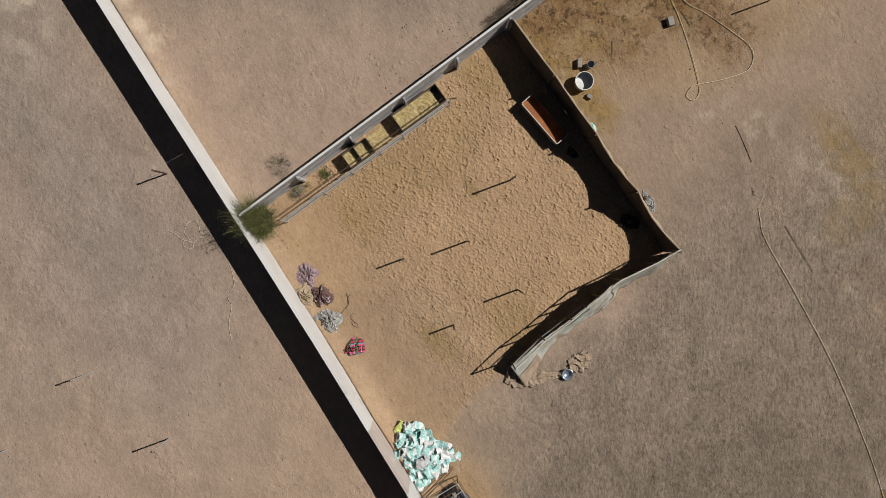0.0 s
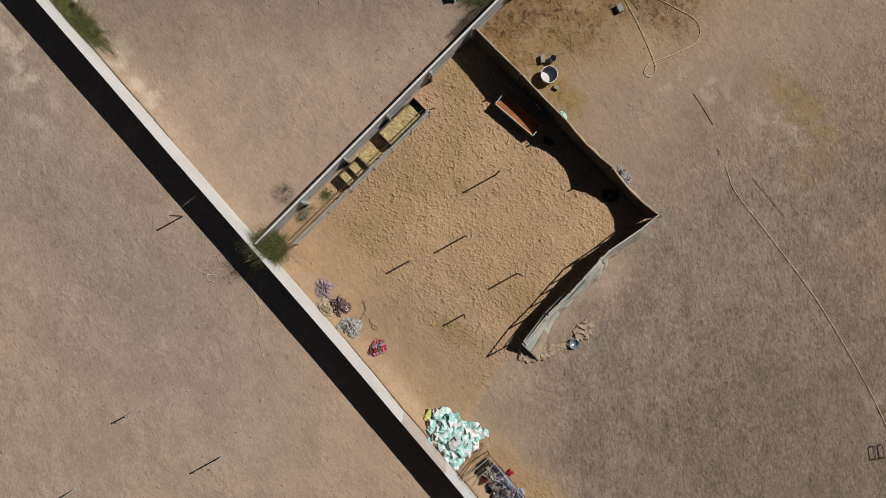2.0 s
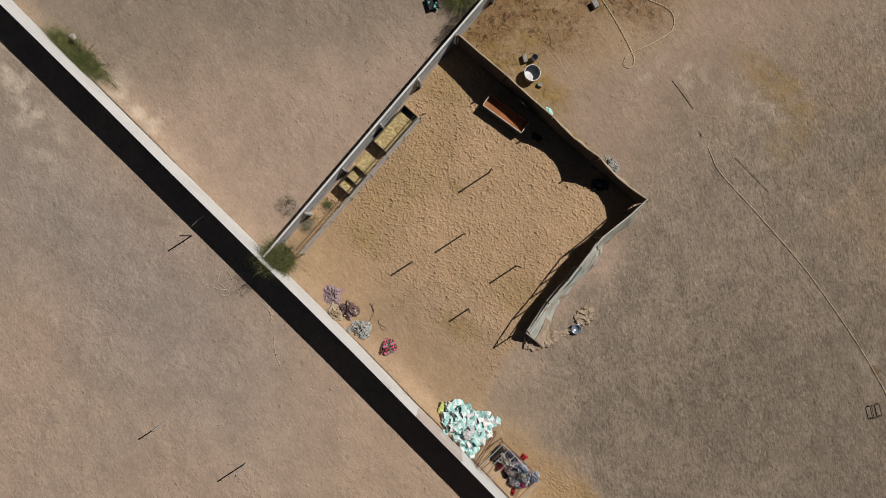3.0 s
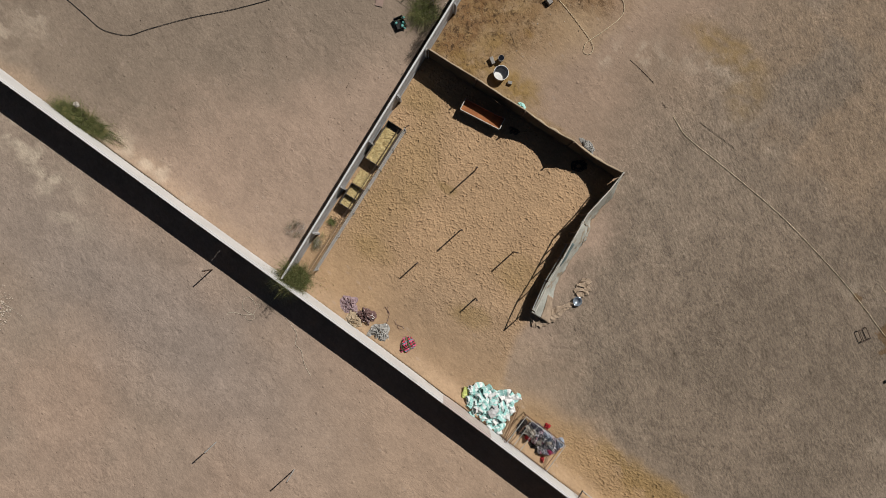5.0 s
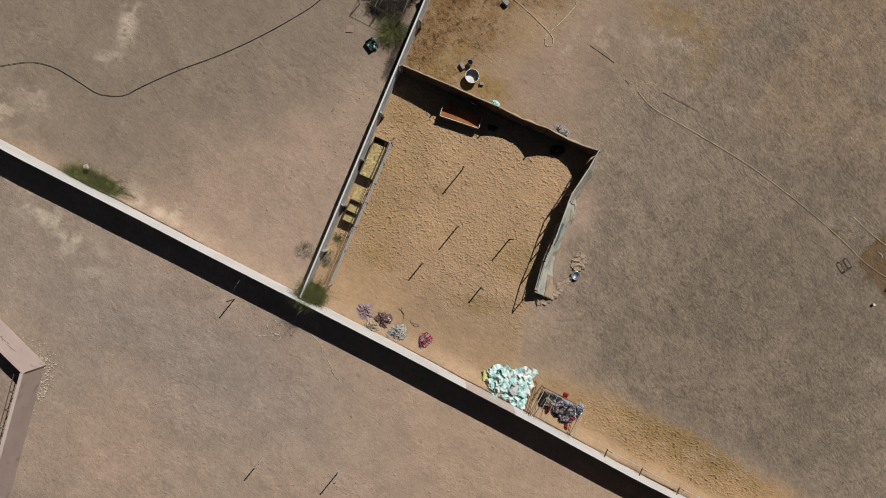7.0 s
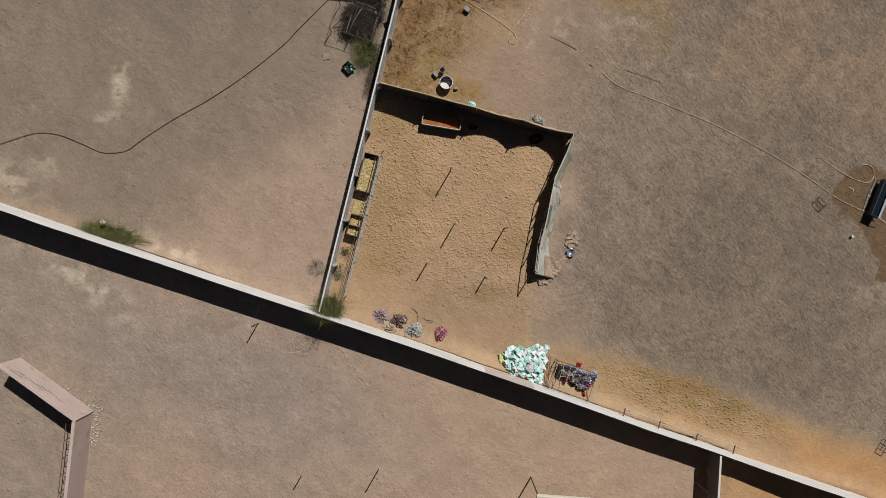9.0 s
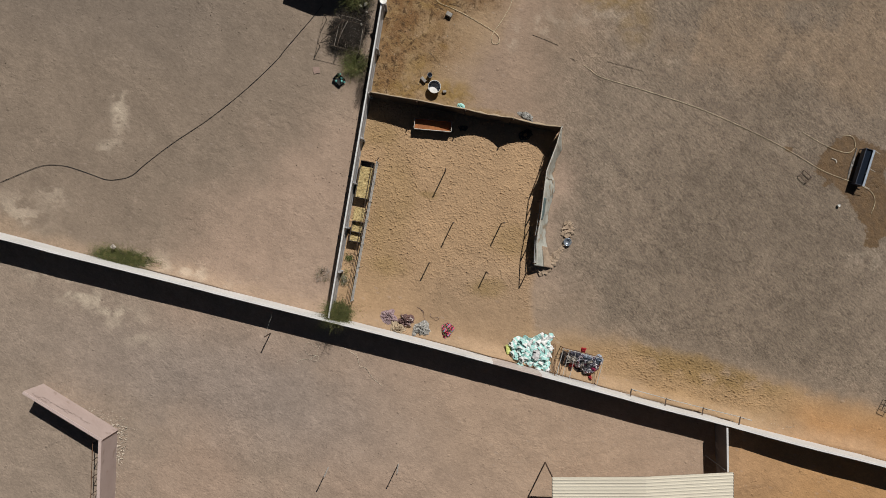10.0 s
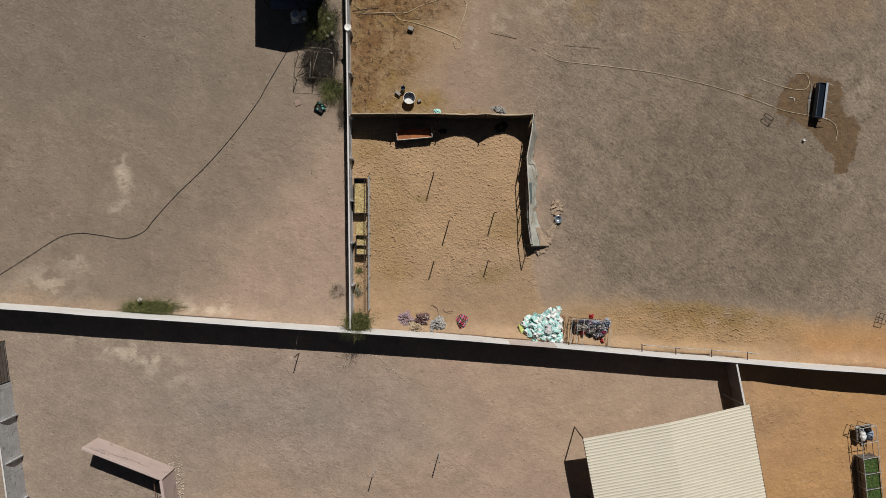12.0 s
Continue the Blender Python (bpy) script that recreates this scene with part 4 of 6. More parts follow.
EAST = ((4.93, 9.22), (4.81, 8.05), (4.50, 6.31), (4.56, 5.19), (4.61, 4.50), (4.67, 3.66), (4.70, 2.19), (4.95, 0.44))


def east_fence():
    root = thing("tarp_fence", pose(0, 0, 0), "pipe fence with a pale grey-green tarpaulin spread down its outer side", "fence")
    h = 2.08
    for x, y in EAST:
        part("post", pipe((x, y, -0.05), (x, y, h), 0.035), M_DARKPIPE, root)
    for (xa, ya), (xb, yb) in zip(EAST, EAST[1:]):
        part("rail", pipe((xa, ya, h), (xb, yb, h), 0.036), M_RIM, root)
    for (xa, ya), (xb, yb) in zip(EAST[4:], EAST[5:]):
        part("low_rail", pipe((xa, ya, 1.05), (xb, yb, 1.05), 0.028), M_PIPE, root)
    line = list(reversed(EAST))
    ys, xs = [p[1] for p in line], [p[0] for p in line]
    rows = []
    n_ = 110
    for i in range(n_ + 1):
        y = 0.30 + (9.42 - 0.30) * i / n_
        fx = float(np.interp(y, ys, xs))
        top = float(np.interp(y, (0.3, 1.0, 2.2, 3.6, 4.5, 5.6, 5.95, 6.3, 8.1, 9.2), (0.80, 1.05, 1.25, 1.35, 1.50, 1.55, 1.30, 1.65, 1.80, 2.00))) + 0.05 * noise.noise(Vector((y * 2.5, 0, 0)))
        flare = float(np.interp(y, (0.3, 0.9, 1.4, 1.8, 2.7, 3.4, 4.4, 5.3, 5.9, 6.5, 7.3, 8.1, 9.0, 9.3), (1.30, 1.15, 0.99, 0.79, 0.65, 0.66, 0.76, 0.90, 0.85, 0.60, 0.55, 0.58, 0.36, 0.25)))
        col = []
        for j in range(17):
            u = j / 16
            wr = 0.10 * noise.turbulence(Vector((y * 1.9 + 1.2 * u, u * 1.3, 4)), 3, True) + 0.10 * noise.noise(Vector((y * 1.1 + u, u * 0.7, 12))) + 0.03 * noise.noise(Vector((y * 4 + 2 * u, u * 2, 14)))
            out = 0.06 + flare * u ** 0.85 + wr * (0.3 + u) * 0.8
            z = top * (1 - u) ** 1.15 + 0.03 + 0.06 * u * noise.noise(Vector((y * 2.2, u * 4, 8)))
            col.append((fx + out, y, max(z, 0.015)))
        rows.append(col)
    part("tarpaulin", sheet(rows, 0.006), M_TARP, root, "wrinkled pale tarpaulin, dusty at its foot", smooth=True)
    patch = [[(x + 0.012, y, z + 0.02) for x, y, z in col[1:6]] for col in rows[36:54]]
    part("patch", sheet(patch, 0.005), M_DARKTEAL, root, "dark blue-green plastic patch over the rail", smooth=True)
    rope = glide([rows[k][j] for k, j in ((69, 1), (68, 5), (69, 9), (66, 12), (60, 13), (57, 15))], 6)
    part("tie_rope", tube(bmesh.new(), [p + Vector((0.02, 0, 0.035)) for p in rope], 0.022, 6), M_TANCLOTH, root, "tan rope over the tarpaulin")
    flap = [[(x + 0.015 + 0.02 * noise.noise(Vector((x * 5, y * 5, 3))), y, z + 0.03 + 0.05 * max(0, noise.noise(Vector((x * 3.1, y * 3.1, 5))))) for x, y, z in col[7:]] for col in rows[:17]]
    part("canvas_flap", sheet(flap, 0.006), M_TANCLOTH, root, "dusty tan canvas thrown over the tarpaulin's end", smooth=True)


east_fence()


def canvas_tail(name, pts, widths, seed, label):
    """A rumpled strip of canvas trailing on the ground along points."""
    way = glide([(*p, 0) for p in pts], 18)
    rows = []
    for i, p in enumerate(way):
        f = i / (len(way) - 1) * (len(widths) - 1)
        k = min(int(f), len(widths) - 2)
        w = widths[k] + (widths[k + 1] - widths[k]) * (f - k)
        d = (way[min(i + 1, len(way) - 1)] - way[max(i - 1, 0)]).normalized()
        side = Vector((-d.y, d.x, 0))
        col = []
        for j in range(31):
            u = j / 30 - 0.5
            q = p + side * (w * u * (1 + 0.35 * noise.noise(Vector((i * 0.25, j * 0.05, seed)))))
            bend = q + 0.25 * noise.noise_vector(q * 2.2 + Vector((0, 0, seed)))
            ridge = max(0, 1 - abs(noise.noise(bend * 1.9)) * 4.5) + 0.5 * max(0, 1 - abs(noise.noise(bend * 3.8 + Vector((3, 1, seed)))) * 4)
            z = 0.02 + 0.11 * ridge * (1 - (2 * u) ** 4 * 0.7)
            col.append((q.x, q.y, z))
        rows.append(col)
    return solo(name, sheet(rows, 0.008), M_TANCLOTH, pose(0, 0, 0), label, "canvas", smooth=True)


canvas_tail("canvas_sheet", ((5.35, -0.05), (5.8, 0.35), (6.25, 0.85), (6.55, 1.4), (6.9, 2.0)), (0.9, 1.05, 0.75, 0.4, 0.22), 2, "dusty tan canvas trailing over the ground from the tarpaulin")
canvas_tail("canvas_sheet", ((6.75, 2.5), (6.9, 2.9), (6.85, 3.3), (6.7, 3.55)), (0.5, 0.85, 0.7, 0.4), 6, "rumpled tan canvas lying in a heap beside a basin")


def basin(x, y):
    root = thing("basin", pose(x, y, 0), "dented round metal wash basin lying beside canvas", "basin")
    part("bowl", lathe(((0.0, 0.02), (0.17, 0.02), (0.235, 0.17), (0.27, 0.185), (0.265, 0.20), (0.225, 0.178), (0.165, 0.04), (0.0, 0.035))), M_ENAMEL, root, smooth=True)


basin(7.0, 2.2)


# ---- tether posts ----
def tether_post(x, y, h, label, lean=0.0, cross=0.0, r=0.035, metal=M_DARKPIPE):
    root = thing("tether_post", pose(x, y, 0), label, "post", "tether posts standing in the sand")
    part("pole", pipe((0, 0, -0.08), (lean, lean * 0.5, h), r, 8), metal, root)
    part("cap", lathe(((0.0, 0.0), (r * 1.25, 0.0), (r * 1.25, 0.035), (0.0, 0.045)), 10), M_DARKPIPE, root).location = (lean, lean * 0.5, h - 0.01)
    ring = bmesh.new()
    tube(ring, [(0.055 * math.cos(a) + 0.04 + lean, lean * 0.5, h - 0.16 + 0.055 * math.sin(a)) for a in np.linspace(0, 2 * math.pi, 13)], 0.008, 5)
    part("ring", ring, M_RUST, root)
    if cross:
        part("guy_wire", pipe((0, 0, h * 0.95), (0.25, cross, h * 0.95 + 0.28), 0.004, 5), M_RIM, root)


PEN_POST = "dark iron tether post standing in the pen's trodden sand"
YARD_POST = "thin grey iron post standing in open packed ground"
for x, y, h in ((-1.78, 5.27, 1.95), (-0.67, 2.03, 1.85), (-1.72, -0.79, 1.4), (2.5, 2.62, 1.75), (2.1, -0.72, 1.25)):
    tether_post(x, y, h, PEN_POST, 0.0, 0.0, 0.038)
for x, y, h in ((-1.31, -14.33, 1.92), (-5.83, -15.35, 1.92), (-5.25, -20.67, 1.95), (-1.53, 19.69, 1.9)):
    tether_post(x, y, h, YARD_POST, 0.0, 0.0, 0.034, M_PIPE)
tether_post(-11.17, -7.28, 1.5, "thin iron post with a guy wire running to the wall", 0.0, 1.5, 0.036)


# ---- feeder along the west wall ----
def feeder_rail():
    root = thing("feeder_rail", pose(-6.22, 0, 0), "three-bar galvanised pipe barrier in front of the hay mangers", "rail")
    for z, dx in ((1.08, 0.0), (0.74, 0.02), (0.40, 0.04)):
        part("bar", pipe((dx, -4.15, z), (dx, 5.05, z), 0.024), M_PIPE, root)
    for y in (-4.1, -1.9, -0.35, 1.2, 2.45, 3.75, 5.0):
        part("upright", pipe((0.06, y, -0.05), (-0.01, y, 1.1), 0.026), M_PIPE, root)
    part("end_stub", pipe((0.0, 5.05, 1.08), (0.12, 5.3, 1.12), 0.028), M_DARKPIPE, root)
    part("back_bar", pipe((-0.30, -4.3, 0.62), (-0.30, 4.9, 0.62), 0.017), M_DARKPIPE, root, "dark rusty back bar")


feeder_rail()


def hay_bed(x0, y0, x1, y1, z, seed, lump=0.10):
    """A tumbled bed of hay with loose straws."""
    bm = bmesh.new()
    nx, ny = max(4, int((x1 - x0) / 0.07)), max(4, int((y1 - y0) / 0.07))
    grid = [[bm.verts.new((x0 + (x1 - x0) * i / nx, y0 + (y1 - y0) * j / ny, z + lump * (noise.turbulence(Vector((i * 0.35, j * 0.35, seed)), 3, True) - 0.3))) for i in range(nx + 1)] for j in range(ny + 1)]
    for a, c in zip(grid, grid[1:]):
        for k in range(nx):
            bm.faces.new((a[k], a[k + 1], c[k + 1], c[k]))
    rnd = random.Random(seed)
    for _ in range(int(260 * (x1 - x0) * (y1 - y0))):
        x, y, a, l_ = rnd.uniform(x0, x1), rnd.uniform(y0, y1), rnd.uniform(0, 6.28), rnd.uniform(0.06, 0.16)
        p = Vector((x, y, z + lump * 0.30 + rnd.uniform(0, 0.02)))
        d, s = Vector((math.cos(a), math.sin(a), rnd.uniform(-0.15, 0.3))) * l_ / 2, Vector((-math.sin(a), math.cos(a), 0)) * 0.005
        bm.faces.new([bm.verts.new(q) for q in (p - d - s, p + d - s, p + d + s, p - d + s)])
    return bm


def manger(name, x, y, w, d, h, hay_to, dividers, label):
    """An open sheet-steel bin with hay; x and y are its south-west corner."""
    root = thing(name, pose(x, y, 0), label, "manger")
    t = 0.015
    part("side_panel", boxed(0, 0, -0.02, t, d, h), M_SHEET, root)
    part("side_panel", boxed(w - t, 0, -0.02, w, d, h), M_SHEET, root)
    part("end_panel", boxed(t, 0, -0.02, w - t, t, h), M_SHEET, root)
    part("end_panel", boxed(t, d - t, -0.02, w - t, d, h), M_SHEET, root)
    part("floor_panel", boxed(t, t, 0.03, w - t, d - t, 0.05), M_SHEET, root)
    for yy in dividers:
        part("divider", boxed(t, yy, 0.05, w - t, yy + t, h), M_SHEET, root)
    for p, q in (((0, 0), (0, d)), ((w, 0), (w, d)), ((0, 0), (w, 0)), ((0, d), (w, d))):
        part("rim", pipe((*p, h), (*q, h), 0.013, 6), M_DARKPIPE, root)
    part("hay", hay_bed(t + 0.01, t + 0.01, w - t - 0.01, d * hay_to, 0.30 * h / 0.6, 3 + d), M_HAY, root, "loose yellow hay")


manger("manger", -7.26, 2.56, 0.88, 2.40, 0.62, 0.86, (), "long sheet-steel manger part-filled with dry hay")
manger("manger", -7.12, -0.30, 0.74, 1.30, 0.62, 0.98, (0.62,), "short two-part sheet-steel manger filled with hay")
solo("hay_litter", hay_bed(-7.2, 1.05, -6.5, 1.95, 0.035, 9, 0.05), M_HAY, pose(0, 0, 0), "thin litter of hay on the sand between mangers", "hay", kind="stuff")


# ---- trough in the shade ----
def steel_trough():
    root = thing("feed_trough", pose(-3.10, 8.06, 0, 0, 0, 5.5), "long open feed trough with orange rusted lining and pale rim", "trough")
    L, W, h, t = 1.21, 0.33, 0.57, 0.02
    for s in (-1, 1):
        part("side_panel", boxed(-L, s * W - t / 2, 0.10, L, s * W + t / 2, h), M_SHEET, root)
        part("end_panel", boxed(s * L - t / 2, -W + t, 0.10, s * L + t / 2, W - t, h), M_SHEET, root)
        part("lining", boxed(-L + t, s * (W - 0.016) - 0.004, 0.392, L - t, s * (W - 0.016) + 0.004, h - 0.01), M_TROUGHRUST, root, "orange rusted lining")
    part("bottom", boxed(-L + t, -W + t, 0.36, L - t, W - t, 0.39), M_TROUGHRUST, root, "rusted bottom")
    for p, q in (((-L, -W), (L, -W)), ((L, -W), (L, W)), ((-L, -W), (-L, W))):
        part("rim", boxed(min(p[0], q[0]) - 0.02, min(p[1], q[1]) - 0.02, h, max(p[0], q[0]) + 0.02, max(p[1], q[1]) + 0.02, h + 0.02), M_RIM, root, "pale worn rim")
    for x in (-0.9, 0.9):
        for y in (-0.25, 0.25):
            part("leg", boxed(x - 0.03, y - 0.03, -0.05, x + 0.03, y + 0.03, 0.10), M_RUST, root)


steel_trough()


solo("black_rope", tangle(0.75, 0.4, 0.08, 21, 4, 0.028), M_RUBBER, pose(-1.15, 8.30, 0, 0, 0, 10), "black rope lying tangled in the fence's shade", "rope", smooth=True)
solo("dark_net", tangle(1.0, 0.75, 0.12, 22, 9, 0.02), M_RUBBER, pose(3.0, 8.62, 0, 0, 0, 30), "dark netting lying in the pen's shaded corner", "net", smooth=True)


# ---- by the tub ----
def tub(x, y, r, h, name, outer, inner, label, category):
    root = thing(name, pose(x, y, 0), label, category)
    part("body", lathe(((0.0, 0.0), (r * 0.86, 0.0), (r * 0.97, h - 0.03), (r, h - 0.03), (r, h), (r * 0.94, h), (r * 0.84, 0.04), (0.0, 0.035)), 32), outer, root, smooth=False)
    part("lining", lathe(((0.0, 0.045), (r * 0.83, 0.05), (r * 0.925, h - 0.03), (r * 0.92, h - 0.03), (r * 0.82, 0.055), (0.0, 0.05)), 32), inner, root, "blue-grey inside")
    # the big tub gets a white disc: sunlight on its bottom, put in as colour
    if r > 0.3:
        part("sunlit_bottom", lathe(((0.0, 0.075), (r * 0.45, 0.07), (r * 0.815, 0.06)), 32), M_WHITEPLASTIC, root, "tub bottom coloured white as if sunlit")


tub(-3.46, 10.55, 0.42, 0.47, "water_tub", M_WHITEPLASTIC, M_BLUEGREY, "big round white plastic tub standing empty on stained ground", "tub")
tub(-3.90, 11.27, 0.165, 0.36, "bucket", M_GREYBUCKET, M_BLUEGREY, "small grey plastic bucket beside the white tub", "bucket")


def concrete_block(x, y, rz, l_, w, h, label):
    root = thing("concrete_block", pose(x, y, 0, 0, 0, rz), label, "block", "loose concrete blocks")
    bm = bmesh.new()
    box(bm, -l_ / 2, -w / 2, -0.01, l_ / 2, w / 2, h, 0.012)
    part("block_body", bm, M_BLOCK, root)


concrete_block(-4.26, 10.93, 55 - 90, 0.40, 0.20, 0.22, "grey hollow concrete block lying by the tub")
concrete_block(-2.77, 10.44, 20, 0.24, 0.17, 0.16, "broken half of a concrete block on stained ground")
concrete_block(-3.38, 15.42, -20, 0.40, 0.26, 0.24, "grey concrete block standing near the hose")

solo("teal_packet", heap(0.52, 0.36, 0.03, 3, 16, 2, 0.05), M_PALETEAL, pose(-1.52, 9.72, 0, 0, 0, -12), "pale teal plastic packet thrown beside the cloth fence", "packet")
solo("grey_rag", heap(0.95, 0.50, 0.07, 5, 16, 9, 0.4), M_GREYCLOTH, pose(2.85, 9.85, 0, 0, 0, -15), "crumpled grey rag on the ground outside the fence", "rag")


# ---- hoses, sticks and strings ----
def ground_line(name, pts, r, material, label, category):
    way = glide([(x, y, r + 0.012) for x, y in pts], 8)
    return solo(name, tube(bmesh.new(), way, r, 6), material, pose(0, 0, 0), label, category, smooth=True)


ground_line("garden_hose", ((-6.8, 16.45), (-5.1, 16.55), (-3.74, 16.55), (-2.71, 17.03), (-1.42, 17.5), (-0.41, 17.8), (0.2, 17.63), (0.49, 17.0), (0.15, 15.85), (-0.27, 14.92), (-0.38, 14.52), (-0.22, 14.14), (0.1, 14.18), (0.16, 14.46), (-0.11, 14.81), (-1.01, 15.19), (-2.2, 15.6), (-3.43, 15.94), (-4.16, 16.09), (-4.6, 16.5)), 0.0135, M_HOSE, "faded yellow garden hose lying in a loop", "hose")
ground_line("garden_hose", ((5.94, 13.84), (6.4, 13.62), (7.33, 13.27), (10.2, 12.97), (14.16, 12.44), (18.22, 11.49), (20.97, 10.64), (22.92, 9.93), (25.48, 9.46), (26.4, 9.1), (26.7, 8.5), (26.6, 7.74)), 0.0135, M_HOSE, "long faded yellow hose running to the water trough", "hose")
ground_line("garden_hose", ((21.05, 12.19), (22.86, 11.58), (24.19, 11.4), (24.65, 11.75), (24.6, 12.25), (24.28, 12.54), (23.72, 12.49)), 0.0135, M_HOSE, "short pale hose curling over wet sand", "hose")
ground_line("power_cable", ((-36, -4.4), (-31.39, -1.45), (-29.28, -0.09), (-28.41, 0.48), (-27.6, 0.9), (-26.69, 1.09), (-25.83, 1.08), (-24.59, 0.9), (-23.51, 0.73), (-22.72, 0.89), (-21.9, 1.29), (-21.17, 2.17), (-19.66, 3.84), (-17.69, 5.76), (-15.81, 7.89), (-14.09, 10.2), (-13.5, 11.25), (-12.74, 12.56), (-12.03, 13.76), (-11.6, 14.6)), 0.016, M_CABLE, "black power cable snaking across the sand", "cable")
for a, c, r in (((2.24, 15.17), (4.04, 14.81), 0.013), ((7.37, 14.37), (9.89, 14.21), 0.012), ((-3.49, 16.15), (-2.68, 16.1), 0.012), ((5.0, 14.15), (5.35, 14.0), 0.012), ((-7.45, 16.65), (-5.6, 16.9), 0.020), ((-7.4, 16.5), (-4.4, 16.4), 0.016), ((-7.3, 17.0), (-6.3, 16.3), 0.016), ((-7.2, 16.3), (-6.4, 16.75), 0.014), ((-4.25, 12.8), (-3.72, 12.43), 0.010)):
    mid = ((a[0] + c[0]) / 2 + 0.012, (a[1] + c[1]) / 2 + 0.015)
    ground_line("dry_stick", (a, mid, c), r, M_STICK, "thin dry stick lying on the ground", "stick")
ground_line("pale_stick", ((2.93, -5.77), (3.20, -5.82), (3.47, -5.90)), 0.012, M_STRING, "short bleached stick lying by the wall's foot", "stick")
ground_line("string", ((-9.09, -8.98), (-9.1, -8.8), (-8.76, -8.6), (-8.33, -8.47), (-7.96, -8.18), (-7.75, -8.28), (-7.83, -8.5), (-8.12, -8.57), (-8.21, -8.38), (-7.96, -8.18), (-8.44, -8.22), (-8.66, -8.06), (-8.79, -7.74), (-8.62, -7.47), (-8.36, -7.49), (-8.07, -7.64), (-7.96, -7.48), (-7.84, -7.59), (-7.92, -7.82), (-7.89, -8.17)), 0.009, M_STRING, "pale bleached string lying in loose loops", "string")
ground_line("string", ((-6.3, -7.35), (-5.86, -7.49), (-5.26, -7.8), (-5.01, -8.33), (-4.58, -8.43), (-4.1, -8.9), (-3.78, -9.13), (-3.3, -9.37)), 0.008, M_STRING, "pale bleached string straggling over the ground", "string")


# ---- clothes and rope by the wall ----
solo("mauve_shawl", heap(1.0, 0.95, 0.26, 11, 24, 5, 0.2), M_MAUVECLOTH, pose(-3.70, -4.80, 0), "crumpled striped mauve shawl lying on the sand", "shawl")
solo("rope_coil", tangle(0.75, 0.7, 0.16, 1, 5, 0.012), M_MAUVECLOTH, pose(-3.70, -4.82, 0.05), "thin mauve rope coiled over the shawl", "rope", smooth=True)
solo("brown_cloth", heap(0.80, 1.20, 0.30, 12, 24, 6, 0.42), M_BROWNCLOTH, pose(-2.50, -4.88, 0, 0, 0, 48), "dark brown patterned cloth dropped in a heap", "cloth")
solo("white_strap", tangle(0.5, 0.22, 0.10, 5, 2, 0.014), M_WHITEPLASTIC, pose(-2.30, -4.72, 0.10, 0, 0, 20), "white strap tangled on brown cloth", "strap", smooth=True)
solo("tan_cloth", heap(1.25, 0.62, 0.20, 13, 22, 4, 0.4), M_HEM, pose(-3.02, -5.42, 0, 0, 0, -35), "dusty tan canvas rag near the wall's foot", "cloth")
solo("grey_blanket", heap(1.30, 0.95, 0.30, 14, 26, 5, 0.22), M_GREYCLOTH, pose(-1.45, -5.22, 0, 0, 0, 10), "crumpled grey and white patterned blanket near the wall", "blanket")
solo("checked_blanket", heap(0.80, 1.15, 0.26, 15, 24, 4, 0.22), M_CHECK, pose(0.27, -5.09, 0, 0, 0, -12), "crumpled crimson checked blanket on the sand", "blanket")
ground_line("purple_rope", ((-1.95, -3.84), (-1.76, -3.92), (-1.51, -4.05), (-1.40, -4.40), (-1.27, -4.82)), 0.012, M_BROWNCLOTH, "thin purple rope lying on the sand", "rope")
ground_line("purple_rope", ((-1.80, -3.76), (-1.71, -3.95), (-1.53, -4.10)), 0.009, M_BROWNCLOTH, "frayed end of a purple rope on the sand", "rope")
ground_line("rope_bit", ((-1.00, -4.06), (-1.02, -4.22), (-0.89, -4.35), (-0.68, -4.32), (-0.49, -4.26), (-0.40, -4.34), (-0.58, -4.46), (-0.76, -4.40)), 0.010, M_BROWNCLOTH, "bit of dark rope curled on the sand", "rope")
ground_line("pale_stick", ((-0.83, -5.20), (-0.73, -5.38), (-0.64, -5.52)), 0.012, M_STRING, "short pale stick beside the blanket", "stick")


# ---- rubbish heap ----
def sack(seed, l_, r):
    """A half-empty rolled sack: creased, pinched at one end and gaping at the other."""
    bm = bmesh.new()
    rings, n_ = [], 18
    for i in range(12):
        f = i / 11
        wide = r * (0.3 + 0.7 * min(1, f * 3.2) ** 0.6) * (1 + 0.12 * math.sin(f * 5 + seed))
        ring = []
        for k in range(n_):
            a = 2 * math.pi * k / n_
            p = Vector((l_ * (f - 0.5), wide * math.cos(a), wide * 0.72 * math.sin(a)))
            q = p * 5.0 + Vector((seed * 5.1, 0, 0))
            crease = 1 - abs(noise.noise(q)) * 2.0
            ring.append(bm.verts.new(p + Vector((0.06 * noise.noise(p * 4 + Vector((seed, 0, 0))), p.y * (crease - 0.6) * 0.38, p.z * (crease - 0.6) * 0.5))))
        rings.append(ring)
    for a, c in zip(rings, rings[1:]):
        for k in range(n_):
            bm.faces.new((a[k], a[(k + 1) % n_], c[(k + 1) % n_], c[k]))
    bm.faces.new(rings[0][::-1])
    last = rings[-1]
    for depth, f in ((0.02, 0.9), (0.62, 0.7)):
        inner = [bm.verts.new((v.co.x - depth * l_, v.co.y * f, v.co.z * f)) for v in rings[-1]]
        for k in range(n_):
            bm.faces.new((last[k], last[(k + 1) % n_], inner[(k + 1) % n_], inner[k]))
        last = inner
    bm.faces.new(last)
    return bm


